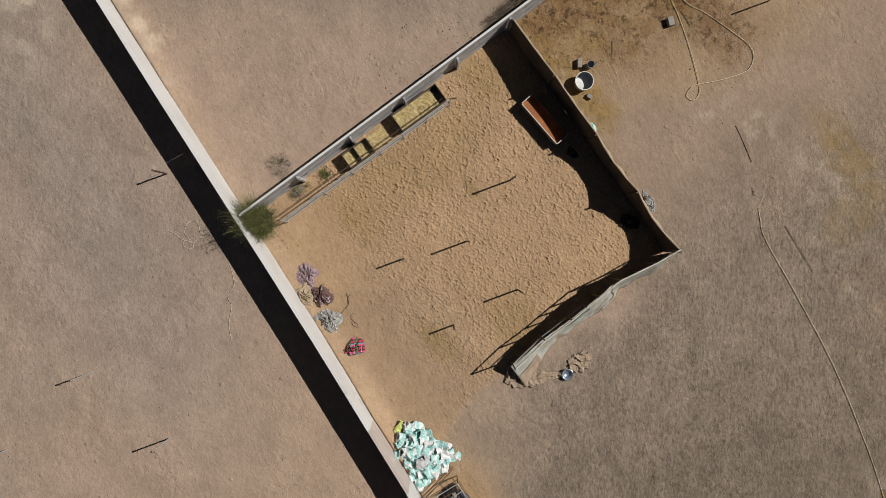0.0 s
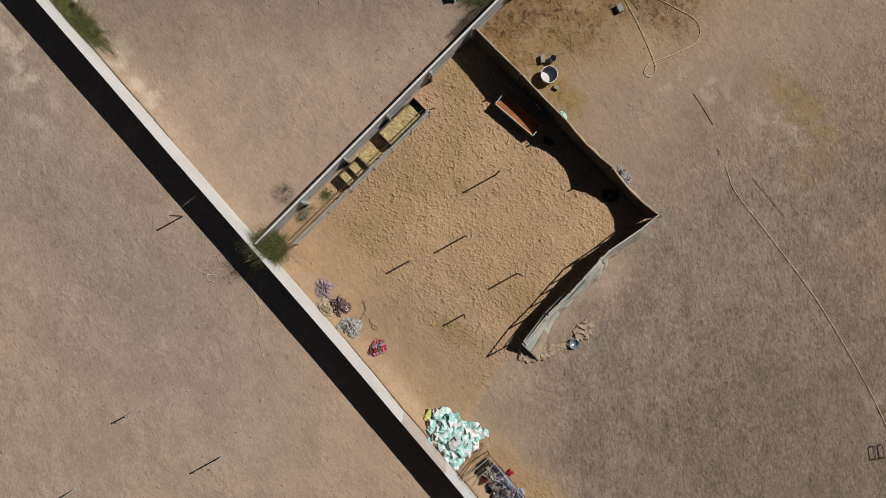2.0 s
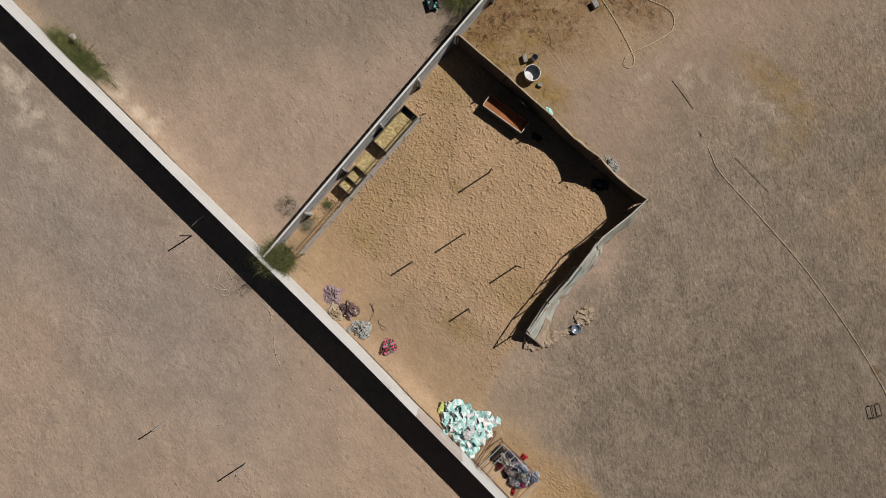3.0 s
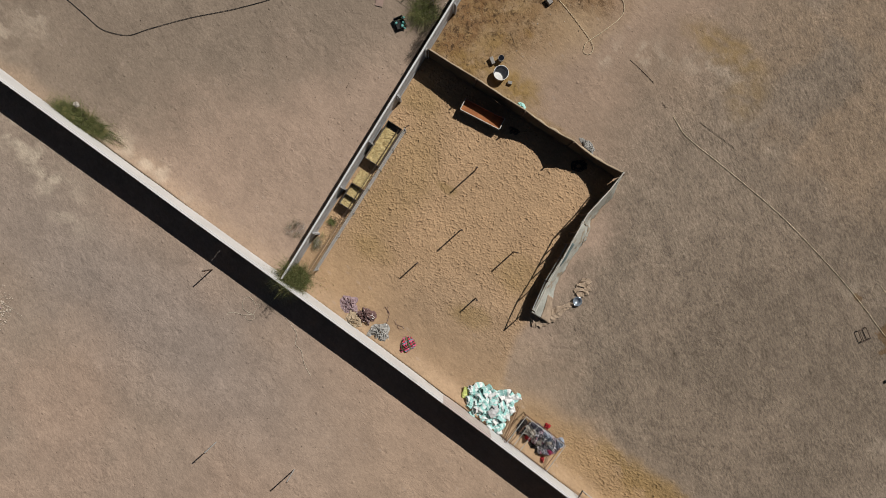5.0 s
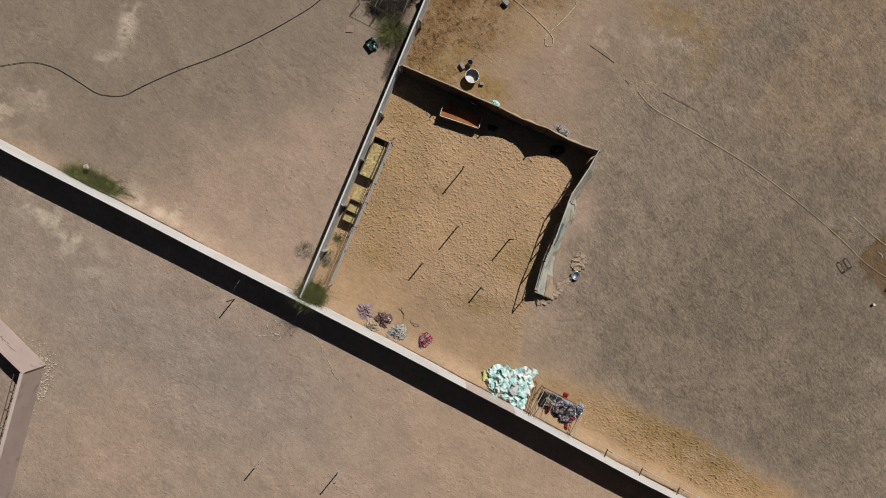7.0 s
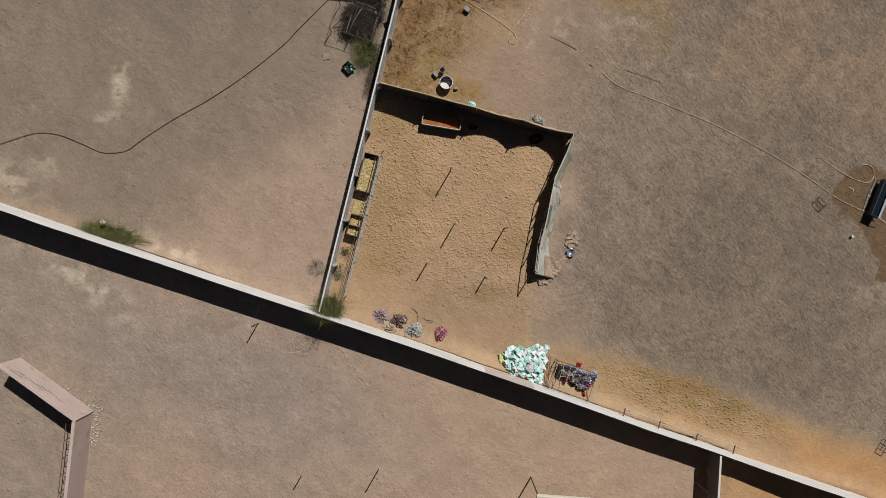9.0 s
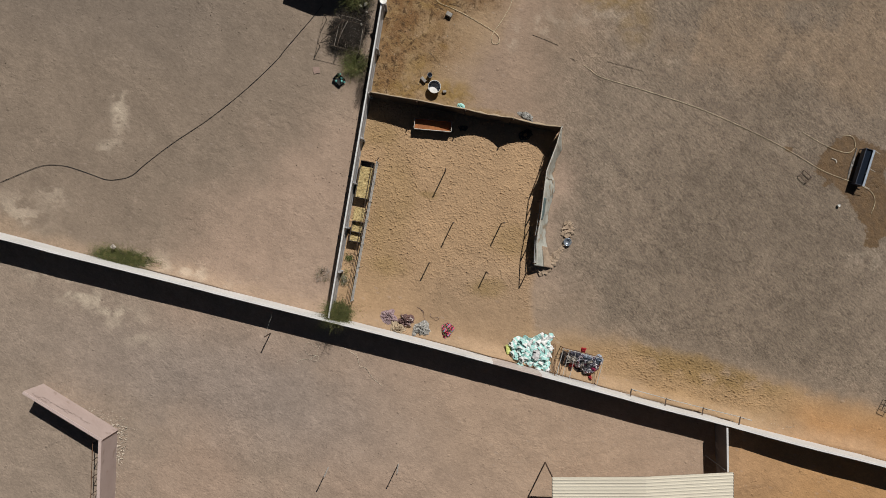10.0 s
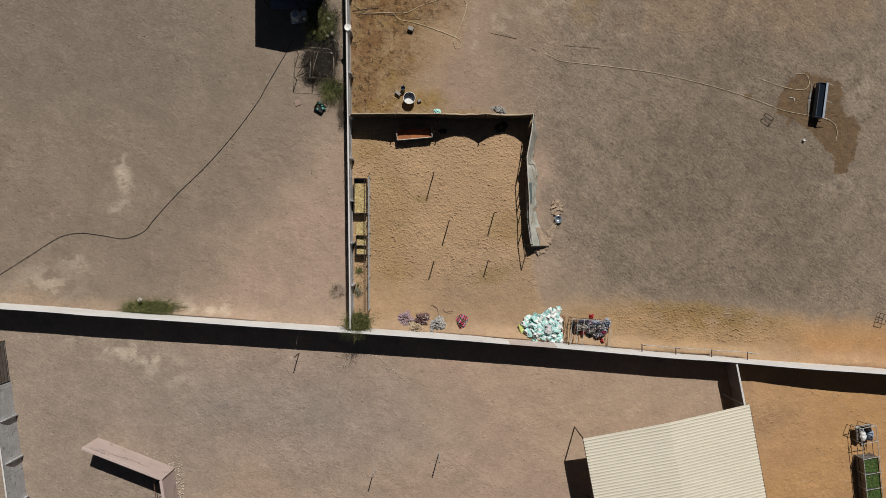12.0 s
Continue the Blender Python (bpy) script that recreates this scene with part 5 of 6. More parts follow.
def rubbish_heap():
    kinds = (("feed_sack", M_SACK, "crumpled white and teal woven feed sack", "sack"), ("feed_sack", M_SACKTEAL, "crumpled teal woven feed sack", "sack"), ("plastic_bag", M_SACKWHITE, "torn white plastic bag", "bag"), ("plastic_bag", M_SACKGREY, "torn translucent grey plastic bag", "bag"))
    models = []
    for k in range(16):
        name, material, label, cat = kinds[(1, 1, 2, 1, 0, 1, 0, 2, 0, 3, 1, 0, 1, 2, 0, 1)[k]]
        models.append((name, mesh_of(name, sack(k + 1, (0.66, 0.54, 0.48, 0.74)[k % 4], (0.15, 0.18, 0.14, 0.165)[k % 4]), material), label, cat))
    rnd = random.Random(12)
    for row in range(8):
        for k in range(8):
            u, v = (k + rnd.uniform(-0.3, 0.3)) / 7, (row + rnd.uniform(-0.3, 0.3)) / 7
            # four-sided spread: even along the wall's foot, reaching out to the north-east
            x = (4.84 + 0.30 * (1 - v)) + u * (2.20 - 0.15 * (1 - v)) + rnd.uniform(-0.05, 0.05)
            y = max((-5.92 - 0.42 * u) + v * (1.00 + 1.15 * u), south(x) + 0.34)
            mid = max(0.0, 1 - (2 * u - 1) ** 2) * max(0.0, 1 - (2 * v - 1) ** 2)
            name, me, label, cat = models[rnd.randrange(16)]
            ob = new(name, me)
            s = rnd.uniform(1.0, 1.3)
            ob.matrix_basis = pose(x, y, 0.14 + (0.06 + 0.40 * rnd.random()) * mid, rnd.uniform(-20, 20), rnd.uniform(-50, 0), 250 + rnd.gauss(0, 50)) @ Matrix.Diagonal((s, s, s, 1))
            tagged(ob, label + " in a rubbish heap", cat, "sacks and bags in the rubbish heap")
    for x, y, z, rz, size in ((6.94, -4.30, 0.14, 60, 1.35), (6.57, -4.50, 0.2, 75, 1.3), (5.27, -4.78, 0.16, 70, 1.25), (5.97, -4.62, 0.2, 50, 1.2), (6.97, -5.4, 0.25, 20, 1.3), (6.1, -5.85, 0.3, 250, 1.25), (5.5, -6.0, 0.2, 245, 1.2)):
        name, me, label, cat = models[2 if size > 1.28 else 0]
        ob = new(name, me)
        ob.matrix_basis = pose(x, y, z, 0, -12, rz) @ Matrix.Diagonal((size, size, size, 1))
        tagged(ob, label + " on the rubbish heap's edge", cat, "sacks and bags in the rubbish heap")
    solo("plastic_bag", sack(33, 0.66, 0.17), M_LIME, pose(4.47, -5.52, 0.13, 0, -6, 104), "yellow-green plastic bag lying apart from the heap", "bag", "sacks and bags in the rubbish heap")


rubbish_heap()


# ---- clothes cage ----
def clothes_cage():
    root = thing("pipe_cage", pose(9.15, -5.66, 0, 0, 0, -4.2), "open pipe cage holding a heap of old clothes", "cage")
    L, W, h = 1.35, 0.89, 0.95
    for x in (-L, L):
        for y in (-W, W):
            part("corner_post", pipe((x, y, -0.05), (x, y, h), 0.022), M_RUST, root)
        part("end_rail", pipe((x, -W, h), (x, W, h), 0.022), M_PIPE, root)
        part("end_rail", pipe((x, -W, 0.45), (x, W, 0.45), 0.018), M_RUST, root)
    for y in (-W, W):
        for z in (h, 0.6, 0.25):
            part("side_rail", pipe((-L, y, z), (L, y, z), 0.018 if z == h else 0.013), M_PIPE if z == h else M_RUST, root)
    for x in (-0.95, -0.5):
        part("cross_bar", pipe((x, -W, h), (x, W, h), 0.018), M_PIPE, root)
    part("bed_slat", pipe((-L + 0.15, -W, 0.95), (-L + 0.4, W, 0.55), 0.02), M_RUST, root)
    part("bed_slat", pipe((-L - 0.1, -W - 0.1, 0.9), (-L - 0.4, W, 0.12), 0.022), M_RUST, root)
    part("bed_slat", pipe((-L - 0.25, -W - 0.05, 0.75), (-L - 0.5, W + 0.1, 0.1), 0.022), M_RUST, root)


clothes_cage()
# the flat black cloth at the west end is added to blacken the gaps between slats
for k, (x, y, w, d, h, m_, label) in enumerate((
        (8.60, -5.42, 0.80, 1.0, 0.60, M_PALECLOTH, "pale cream cloth heaped in the pipe cage"), (9.25, -5.35, 1.3, 1.0, 0.62, M_PRINTED, "black, white and pink printed clothes in the pipe cage"),
        (9.95, -5.50, 1.35, 1.35, 0.72, M_PRINTED, "grey-blue printed clothes heaped in the pipe cage"), (8.66, -5.78, 0.34, 0.34, 0.60, M_REDCLOTH, "red cloth on the heap of clothes"),
        (10.05, -5.75, 0.42, 0.4, 0.80, M_PINKCLOTH, "crimson-pink cloth on the heap of clothes"), (9.55, -5.15, 0.75, 0.45, 0.66, M_BLUECLOTH, "pale blue-grey cloth on the heap"),
        (10.05, -6.38, 0.36, 0.38, 0.42, M_REDCLOTH, "red cloth hanging low in the cage"), (9.27, -4.66, 0.34, 0.34, 0.16, M_REDCLOTH, "red rag fallen beside the cage"), (10.35, -5.15, 0.7, 0.6, 0.6, M_BLUECLOTH, "blue-grey cloth on the heap of clothes"),
        (9.3, -5.6, 0.3, 0.7, 0.70, M_PALECLOTH, "white cloth strip on the heap of clothes"), (8.75, -5.05, 0.9, 0.45, 0.45, M_NAVYCLOTH, "black patterned cloth at the cage's edge"),
        (9.7, -5.85, 0.9, 0.6, 0.62, M_PRINTED, "black and white printed clothes heaped in the pipe cage"), (9.75, -5.35, 0.3, 0.5, 0.84, M_PALECLOTH, "white printed cloth on the heap of clothes"), (8.30, -5.45, 0.9, 1.3, 0.26, M_BLACKCLOTH, "flat black cloth filling the gaps between the cage's west slats"), (9.35, -6.15, 1.5, 0.7, 0.20, M_BLACKCLOTH, "black cloth lying low in the cage"), (8.9, -6.3, 0.8, 0.35, 0.16, M_PALECLOTH, "white cloth trodden flat in the cage"))):
    solo("old_clothes", heap(w, d, h, 40 + k, 18, 5), m_, pose(x + 0.12, y + 0.02, 0, 0, 0, k * 37), label, "clothes", "clothes in the pipe cage")


# ---- barrier beside the boundary wall ----
def wall_barrier():
    root = thing("pipe_barrier", pose(0, 0, 0), "low galvanised pipe barrier on dark arms along the boundary wall", "barrier")
    tops = ((12.74, -6.49), (15.1, -6.69), (17.61, -6.86), (20.12, -7.01))
    for (xa, ya), (xb, yb) in zip(tops, tops[1:]):
        part("bar", pipe((xa, ya, 0.88), (xb, yb, 0.88), 0.024), M_PIPE, root)
    part("bar", pipe((20.12, -7.01, 0.88), (20.91, -7.10, 0.88), 0.024), M_PIPE, root)
    for x, y in tops:
        part("arm", pipe((x, y + 0.03, 0.87), (x + 0.02, south(x) - 0.03, 0.84), 0.042), M_DARKPIPE, root)
        part("hook", pipe((x, y, 0.90), (x + 0.34, y - 0.10, 0.80), 0.018), M_DARKPIPE, root)


wall_barrier()


# ---- water trough and frames on the eastern field ----
def water_trough():
    root = thing("water_trough", pose(25.21, 10.56, 0, 0, 0, -6.5), "navy steel water trough on legs, filled, on wet sand", "trough")
    W, L, z0, h, t = 0.29, 1.20, 0.22, 0.64, 0.02
    for s in (-1, 1):
        part("side_panel", boxed(s * W - t / 2, -L, z0, s * W + t / 2, L, h), M_NAVY, root)
        part("end_panel", boxed(-W + t, s * L - t / 2, z0, W - t, s * L + t / 2, h), M_NAVY, root)
        part("rim", boxed(s * W - (0.11 if s > 0 else 0.015), -L - 0.03, h, s * W + 0.03, L + 0.03, h + 0.025), M_PALEBLUE if s > 0 else M_NAVY, root, "pale blue-grey steel rim" if s > 0 else "")
    part("bottom", boxed(-W + t, -L + t, z0, W - t, L - t, z0 + 0.02), M_NAVY, root)
    part("water", boxed(-W + t, -L + t, 0.50, W - t, L - t, 0.54), M_WATER, root, "still dark water")
    for y in (-1.2, 0.0, 1.2):
        part("leg", pipe((-W, y, -0.05), (-W, y, z0 + 0.1), 0.028), M_NAVY, root)
        part("brace", pipe((W - 0.02, y, h - 0.02), (W + 0.50, y - 0.06, 0.50), 0.020), M_RIM, root, "pale sloping brace")
        part("leg", pipe((W, y, -0.05), (W, y, z0 + 0.1), 0.028), M_NAVY, root)
    part("foot_bar", pipe((-W - 0.05, -L - 0.1, 0.03), (W + 0.2, -L - 0.12, 0.03), 0.022), M_DARKPIPE, root)


M_NAVY = mat("navy_painted_steel", (0.035, 0.045, 0.07), (0.05, 0.06, 0.085), 2.0, 0.5, 0.2, 0.1, 30)
M_PALEBLUE = mat("pale_blue_grey_steel", (0.34, 0.40, 0.47), (0.26, 0.30, 0.36), 3.0, 0.45, 0.2, 0.1, 30)
water_trough()


def metal_frame(name, x, y, rz, w, d, h, label, category):
    root = thing(name, pose(x, y, 0, 0, 0, rz), label, category)
    for sx in (-1, 1):
        for sy in (-1, 1):
            part("leg", pipe((sx * w / 2, sy * d / 2, -0.02), (sx * w / 2, sy * d / 2, h), 0.022, 6), M_DARKPIPE, root)
        part("top_bar", pipe((sx * w / 2, -d / 2, h), (sx * w / 2, d / 2, h), 0.022, 6), M_DARKPIPE, root)
        part("top_bar", pipe((-w / 2, sx * d / 2, h), (w / 2, sx * d / 2, h), 0.022, 6), M_DARKPIPE, root)
    part("stretcher", pipe((-w / 2, 0, h * 0.4), (w / 2, 0, h * 0.4), 0.014, 6), M_DARKPIPE, root)


metal_frame("stool_frame", 21.72, 9.32, -34, 0.66, 0.50, 0.16, "bare dark stool frame standing on the field", "stool frame")
metal_frame("chair_frame", 29.95, -4.72, -15, 0.5, 0.7, 0.32, "bare rusty chair frame standing on orange sand", "chair frame")


def small_pail(x, y):
    root = thing("small_pail", pose(x, y, 0), "little white pail standing on the open field", "pail")
    part("pail_body", lathe(((0.0, 0.0), (0.07, 0.0), (0.09, 0.17), (0.08, 0.17), (0.072, 0.13), (0.0, 0.13)), 16), M_WHITEPLASTIC, root)


small_pail(24.31, 7.86)
ground_line("pipe_bit", ((23.28, 10.84), (23.60, 10.79), (23.63, 10.60)), 0.018, M_WHITEPLASTIC, "bent white pipe piece on wet sand", "pipe")
solo("cement_edge", heap(0.15, 2.2, 0.04, 22, 14, 5), M_BLOCK, pose(24.70, 10.62, 0, 0, 0, -6), "low ridge of pale rubble beside the water trough", "rubble")


# ---- fodder rack in the orange yard ----
def fodder_rack():
    root = thing("fodder_rack", pose(28.04, -12.28, 0, 0, 0, 6.5), "pipe fodder rack with bins of cut green fodder", "rack")
    w, h, step, n_ = 1.10, 1.02, 1.09, 9
    for k in range(n_ + 1):
        y = -k * step
        for x in (0, w):
            part("upright", pipe((x, y, -0.05), (x, y, h + 0.02), 0.026), M_PIPE, root)
        part("cross_bar", pipe((-0.06, y - 0.04, h), (w + 0.08, y + 0.05, h), 0.022), M_PIPE, root)
        part("low_cross_bar", pipe((0, y, 0.42), (w, y, 0.42), 0.020), M_DARKPIPE, root)
    for x in (0, w):
        part("long_bar", pipe((x, 0.02, h), (x, -n_ * step, h), 0.024), M_PIPE, root)
        part("long_bar", pipe((x, 0.02, 0.42), (x, -n_ * step, 0.42), 0.020), M_DARKPIPE, root)
    for k in range(2, n_):
        y = -k * step
        for x in (0.03, w - 0.045):
            part("bin_side", boxed(x, y - step + 0.03, 0.02, x + 0.015, y - 0.03, h - 0.06), M_SHEET, root)
        part("bin_end", boxed(0.05, y - 0.040, 0.02, w - 0.05, y - 0.028, h - 0.08), M_SHEET, root)
        part("bin_floor", boxed(0.05, y - step + 0.03, 0.20, w - 0.05, y - 0.045, 0.22), M_SHEET, root)
        part("fodder", hay_bed(0.05, y - step + 0.04, w - 0.05, y - 0.05, h - 0.16, 20 + k, 0.16), M_ALFALFA, root, "cut green fodder")
    # open frame leaning out at the rack's north end
    part("end_frame", pipe((-0.36, 0.10, 0.95), (0.52, 0.22, 1.0), 0.022), M_PIPE, root)
    part("end_frame", pipe((0.52, 0.22, 1.0), (w, 0.02, h), 0.022), M_PIPE, root)
    part("end_frame", pipe((-0.36, 0.10, 0.95), (0.0, 0.0, h), 0.022), M_PIPE, root)
    part("end_leg", pipe((-0.36, 0.10, 0.96), (-0.32, 0.02, -0.05), 0.022), M_RUST, root)
    part("end_leg", pipe((0.52, 0.22, 1.0), (0.50, 0.18, -0.05), 0.022), M_RUST, root)
    part("shelf", boxed(0.02, -1.02, 0.44, w - 0.02, -0.05, 0.46), M_SHEET, root)


fodder_rack()
solo("white_sack", sack(51, 0.85, 0.20), M_SACKWHITE, pose(28.50, -12.88, 0.58, 0, 0, 96), "full white sack stored on the fodder rack's shelf", "sack")
solo("blue_bundle", heap(0.62, 0.85, 0.42, 61, 20, 4), M_BLUECLOTH, pose(28.98, -12.90, 0.48), "light blue cloth bundle stored on the fodder rack's shelf", "bundle")
solo("black_bundle", heap(0.85, 0.36, 0.42, 62, 18, 4), M_BLACKCLOTH, pose(28.76, -12.46, 0.48), "black cloth bundle stored on the fodder rack's shelf", "bundle")


# ---- shelter with the cream roof ----
def ribbed(p00, p10, p01, p11, pitch, rib):
    """A ribbed roof sheet between four corners; ribs run from the p0 edge to the p1 edge."""
    p00, p10, p01, p11 = map(Vector, (p00, p10, p01, p11))
    n_ = round((p10 - p00).length / pitch)
    rows = []
    for i in range(n_):
        for f, z in ((0.0, 0.0), (0.58, 0.0), (0.66, rib), (0.88, rib), (0.96, 0.0)):
            s = (i + f) / n_
            a, c = p00.lerp(p10, s), p01.lerp(p11, s)
            rows.append([a.lerp(c, u / 6) + Vector((0, 0, z)) for u in range(7)])
    rows.append([p10.lerp(p11, u / 6) for u in range(7)])
    return sheet(rows, 0.004)


def shelter():
    root = thing("shade_shelter", pose(0, 0, 0), "open shelter with a cream ribbed metal gable roof on posts", "shelter")
    nw, rn, ne = Vector((8.24, -12.43, 2.85)), Vector((13.80, -11.22, 3.35)), Vector((19.33, -10.13, 2.85))
    south_way = Vector((0.19, -0.982, 0)) * 15
    part("roof_sheet", ribbed(nw, nw + south_way, rn, rn + south_way, 0.205, 0.034), M_ROOF, root)
    part("roof_sheet", ribbed(rn, rn + south_way, ne, ne + south_way, 0.205, 0.034), M_ROOF, root)
    for p in (nw, rn, ne):
        for k in range(0 if p is nw else 1, 4):
            q = p + south_way * (0.003 + k * 0.33)
            part("post", pipe((q.x + 0.03, q.y, -0.05), (q.x + 0.03, q.y, p.z - 0.12), 0.045), M_DARKPIPE, root)
        part("eave_beam", pipe(p + Vector((0.03, -0.05, -0.07)), p + south_way + Vector((0.03, 0.05, -0.07)), 0.045), M_DARKPIPE, root)
    for a, c in ((nw, rn), (rn, ne)):
        part("gable_beam", pipe(a + Vector((0.05, -0.06, -0.08)), c + Vector((-0.05, -0.06, -0.08)), 0.04), M_DARKPIPE, root)


shelter()


# ---- shed by the north-west corner, its shadow on the sand ----
def shed():
    root = thing("metal_shed", pose(0, 0, 0), "gable-roofed dark metal shed at the yard's north end", "shed")
    x0, xm, x1, y0, y1, h, hm = -13.43, -11.17, -9.13, 16.92, 25.0, 3.15, 3.60
    part("roof_sheet", ribbed((x0, y0, h), (x0, y1, h), (xm, y0, hm), (xm, y1, hm), 0.25, 0.035), M_DARK, root)
    part("roof_sheet", ribbed((xm, y0, hm), (xm, y1, hm), (x1, y0, h), (x1, y1, h), 0.25, 0.035), M_DARK, root)
    part("back_wall", boxed(x0 + 0.1, y1 - 0.3, -0.05, x1 - 0.1, y1 - 0.2, h - 0.05), M_DARK, root)
    part("side_wall", boxed(x0 + 0.1, y0 + 0.9, -0.05, x0 + 0.15, y1 - 0.31, h - 0.05), M_DARK, root)
    part("side_wall", boxed(x1 - 0.15, y0 + 0.9, -0.05, x1 - 0.1, y1 - 0.31, h - 0.05), M_DARK, root)
    part("front_wall", boxed(x0 + 0.16, y0 + 0.9, -0.05, x1 - 0.16, y0 + 0.95, h - 0.05), M_DARK, root)
    for x in (x0 + 0.08, xm, x1 - 0.08):
        part("post", pipe((x, y0 + 0.06, -0.05), (x, y0 + 0.06, h - 0.02), 0.05), M_DARKPIPE, root)


shed()


def water_cooler(x, y):
    root = thing("water_cooler", pose(x, y, 0, 0, 0, 8), "pale blue-grey water cooler drum standing in the shed's shade", "cooler")
    part("drum", lathe(((0.0, 0.1), (0.3, 0.1), (0.33, 0.2), (0.33, 0.75), (0.28, 0.82), (0.0, 0.84)), 24), M_WHITEPLASTIC, root, smooth=True)
    part("lid", lathe(((0.0, 0.845), (0.2, 0.845), (0.2, 0.9), (0.0, 0.92)), 20), M_BLUECLOTH, root, "blue lid")
    part("stand", boxed(-0.45, -0.35, -0.02, 0.75, 0.35, 0.095, 0.01), M_WHITEPLASTIC, root)
    part("tap_box", boxed(0.38, -0.28, 0.1, 0.72, 0.28, 0.6, 0.02), M_WHITEPLASTIC, root)


water_cooler(-11.26, 16.12)
solo("floor_mat", boxed(-13.1, 16.74, 0.0, -10.0, 17.9, 0.03, 0.01), M_BLUEGREY, pose(0, 0, 0), "dull blue-grey mat spread in the shed's shade", "mat")


# ---- brush, bed frames and crate ----
def pipe_pen():
    """An open square pipe frame at waist height, its sides lying over dead brush."""
    root = thing("pipe_pen", pose(-11.33, 11.86, 0, 0, 0, -4), "small old open pipe pen standing over dead brush", "pen")
    w, mid, d, h = 2.72, 1.30, 1.78, 1.0
    for x in (0, mid, w):
        for y in (0, d):
            part("upright", pipe((x, y, -0.05), (x, y, h + 0.02), 0.024, 6), M_DARKPIPE, root)
        part("side_rail", pipe((x, 0, h), (x, d, h), 0.014, 6), M_STICK, root)
    for y in (0, d):
        part("long_rail", pipe((0, y, h), (w, y, h), 0.014, 6), M_STICK, root)
    part("brace", pipe((0.0, 0.3, 0.05), (mid, d, h), 0.022, 6), M_DARKPIPE, root)


pipe_pen()
for p, q in (((-8.67, 13.33, 0.55), (-8.68, 12.23, 0.5)), ((-8.85, 13.8, 0.62), (-10.35, 13.95, 0.5)), ((-10.2, 13.5, 0.6), (-10.3, 11.9, 0.6)), ((-9.7, 13.6, 0.7), (-10.1, 12.3, 0.5))):
    solo("pale_pole", tube(bmesh.new(), glide((p, ((p[0] + q[0]) / 2, (p[1] + q[1]) / 2, p[2] + 0.06), q), 4), 0.014, 6), M_TWIGPALE, pose(0, 0, 0), "thin bleached pole lying over dead brush", "pole")


def crate(x, y):
    root = thing("plastic_crate", pose(x, y, 0, 0, 0, -32), "black plastic crate with teal bottles on the sand", "crate")
    w, d, h = 0.31, 0.26, 0.24
    part("base", boxed(-w, -d, 0.0, w, d, 0.025), M_RUBBER, root)
    for s in (-1, 1):
        part("side", boxed(s * w - 0.012, -d, 0.026, s * w + 0.012, d, h), M_RUBBER, root)
        part("end", boxed(-w + 0.013, s * d - 0.012, 0.026, w - 0.013, s * d + 0.012, h), M_RUBBER, root)
    rnd = random.Random(2)
    for k in range(5):
        b_ = part("bottle", lathe(((0.0, 0.0), (0.06, 0.0), (0.06, 0.14), (0.02, 0.19), (0.02, 0.22), (0.0, 0.22)), 12), M_TEALPLASTIC, root, "teal plastic bottle")
        b_.matrix_basis = pose(-0.2 + 0.11 * k, rnd.uniform(-0.15, 0.2), 0.13, 90, 0, rnd.uniform(0, 180))


crate(-9.69, 9.92)
solo("board", boxed(-0.21, -0.21, 0.0, 0.21, 0.21, 0.03, 0.004), M_BOARD, pose(-11.27, 10.27, 0.0, 0, 0, 20), "small pinkish board lying on the sand", "board")


def wall_dish(x, y, z):
    root = thing("wall_dish", pose(x, y, z), "round white dish fixed on the wall's top", "dish")
    part("dish", lathe(((0.0, 0.10), (0.12, 0.12), (0.22, 0.17), (0.235, 0.165), (0.13, 0.08), (0.0, 0.06)), 24), M_WHITEPLASTIC, root, smooth=True)
    part("stem", pipe((0, 0, -0.02), (0, 0, 0.075), 0.025), M_PIPE, root)
    part("bracket", pipe((-0.26, 0, 0.0), (0.03, 0, 0.0), 0.02), M_PIPE, root)


wall_dish(-7.52, 14.9, 1.80)


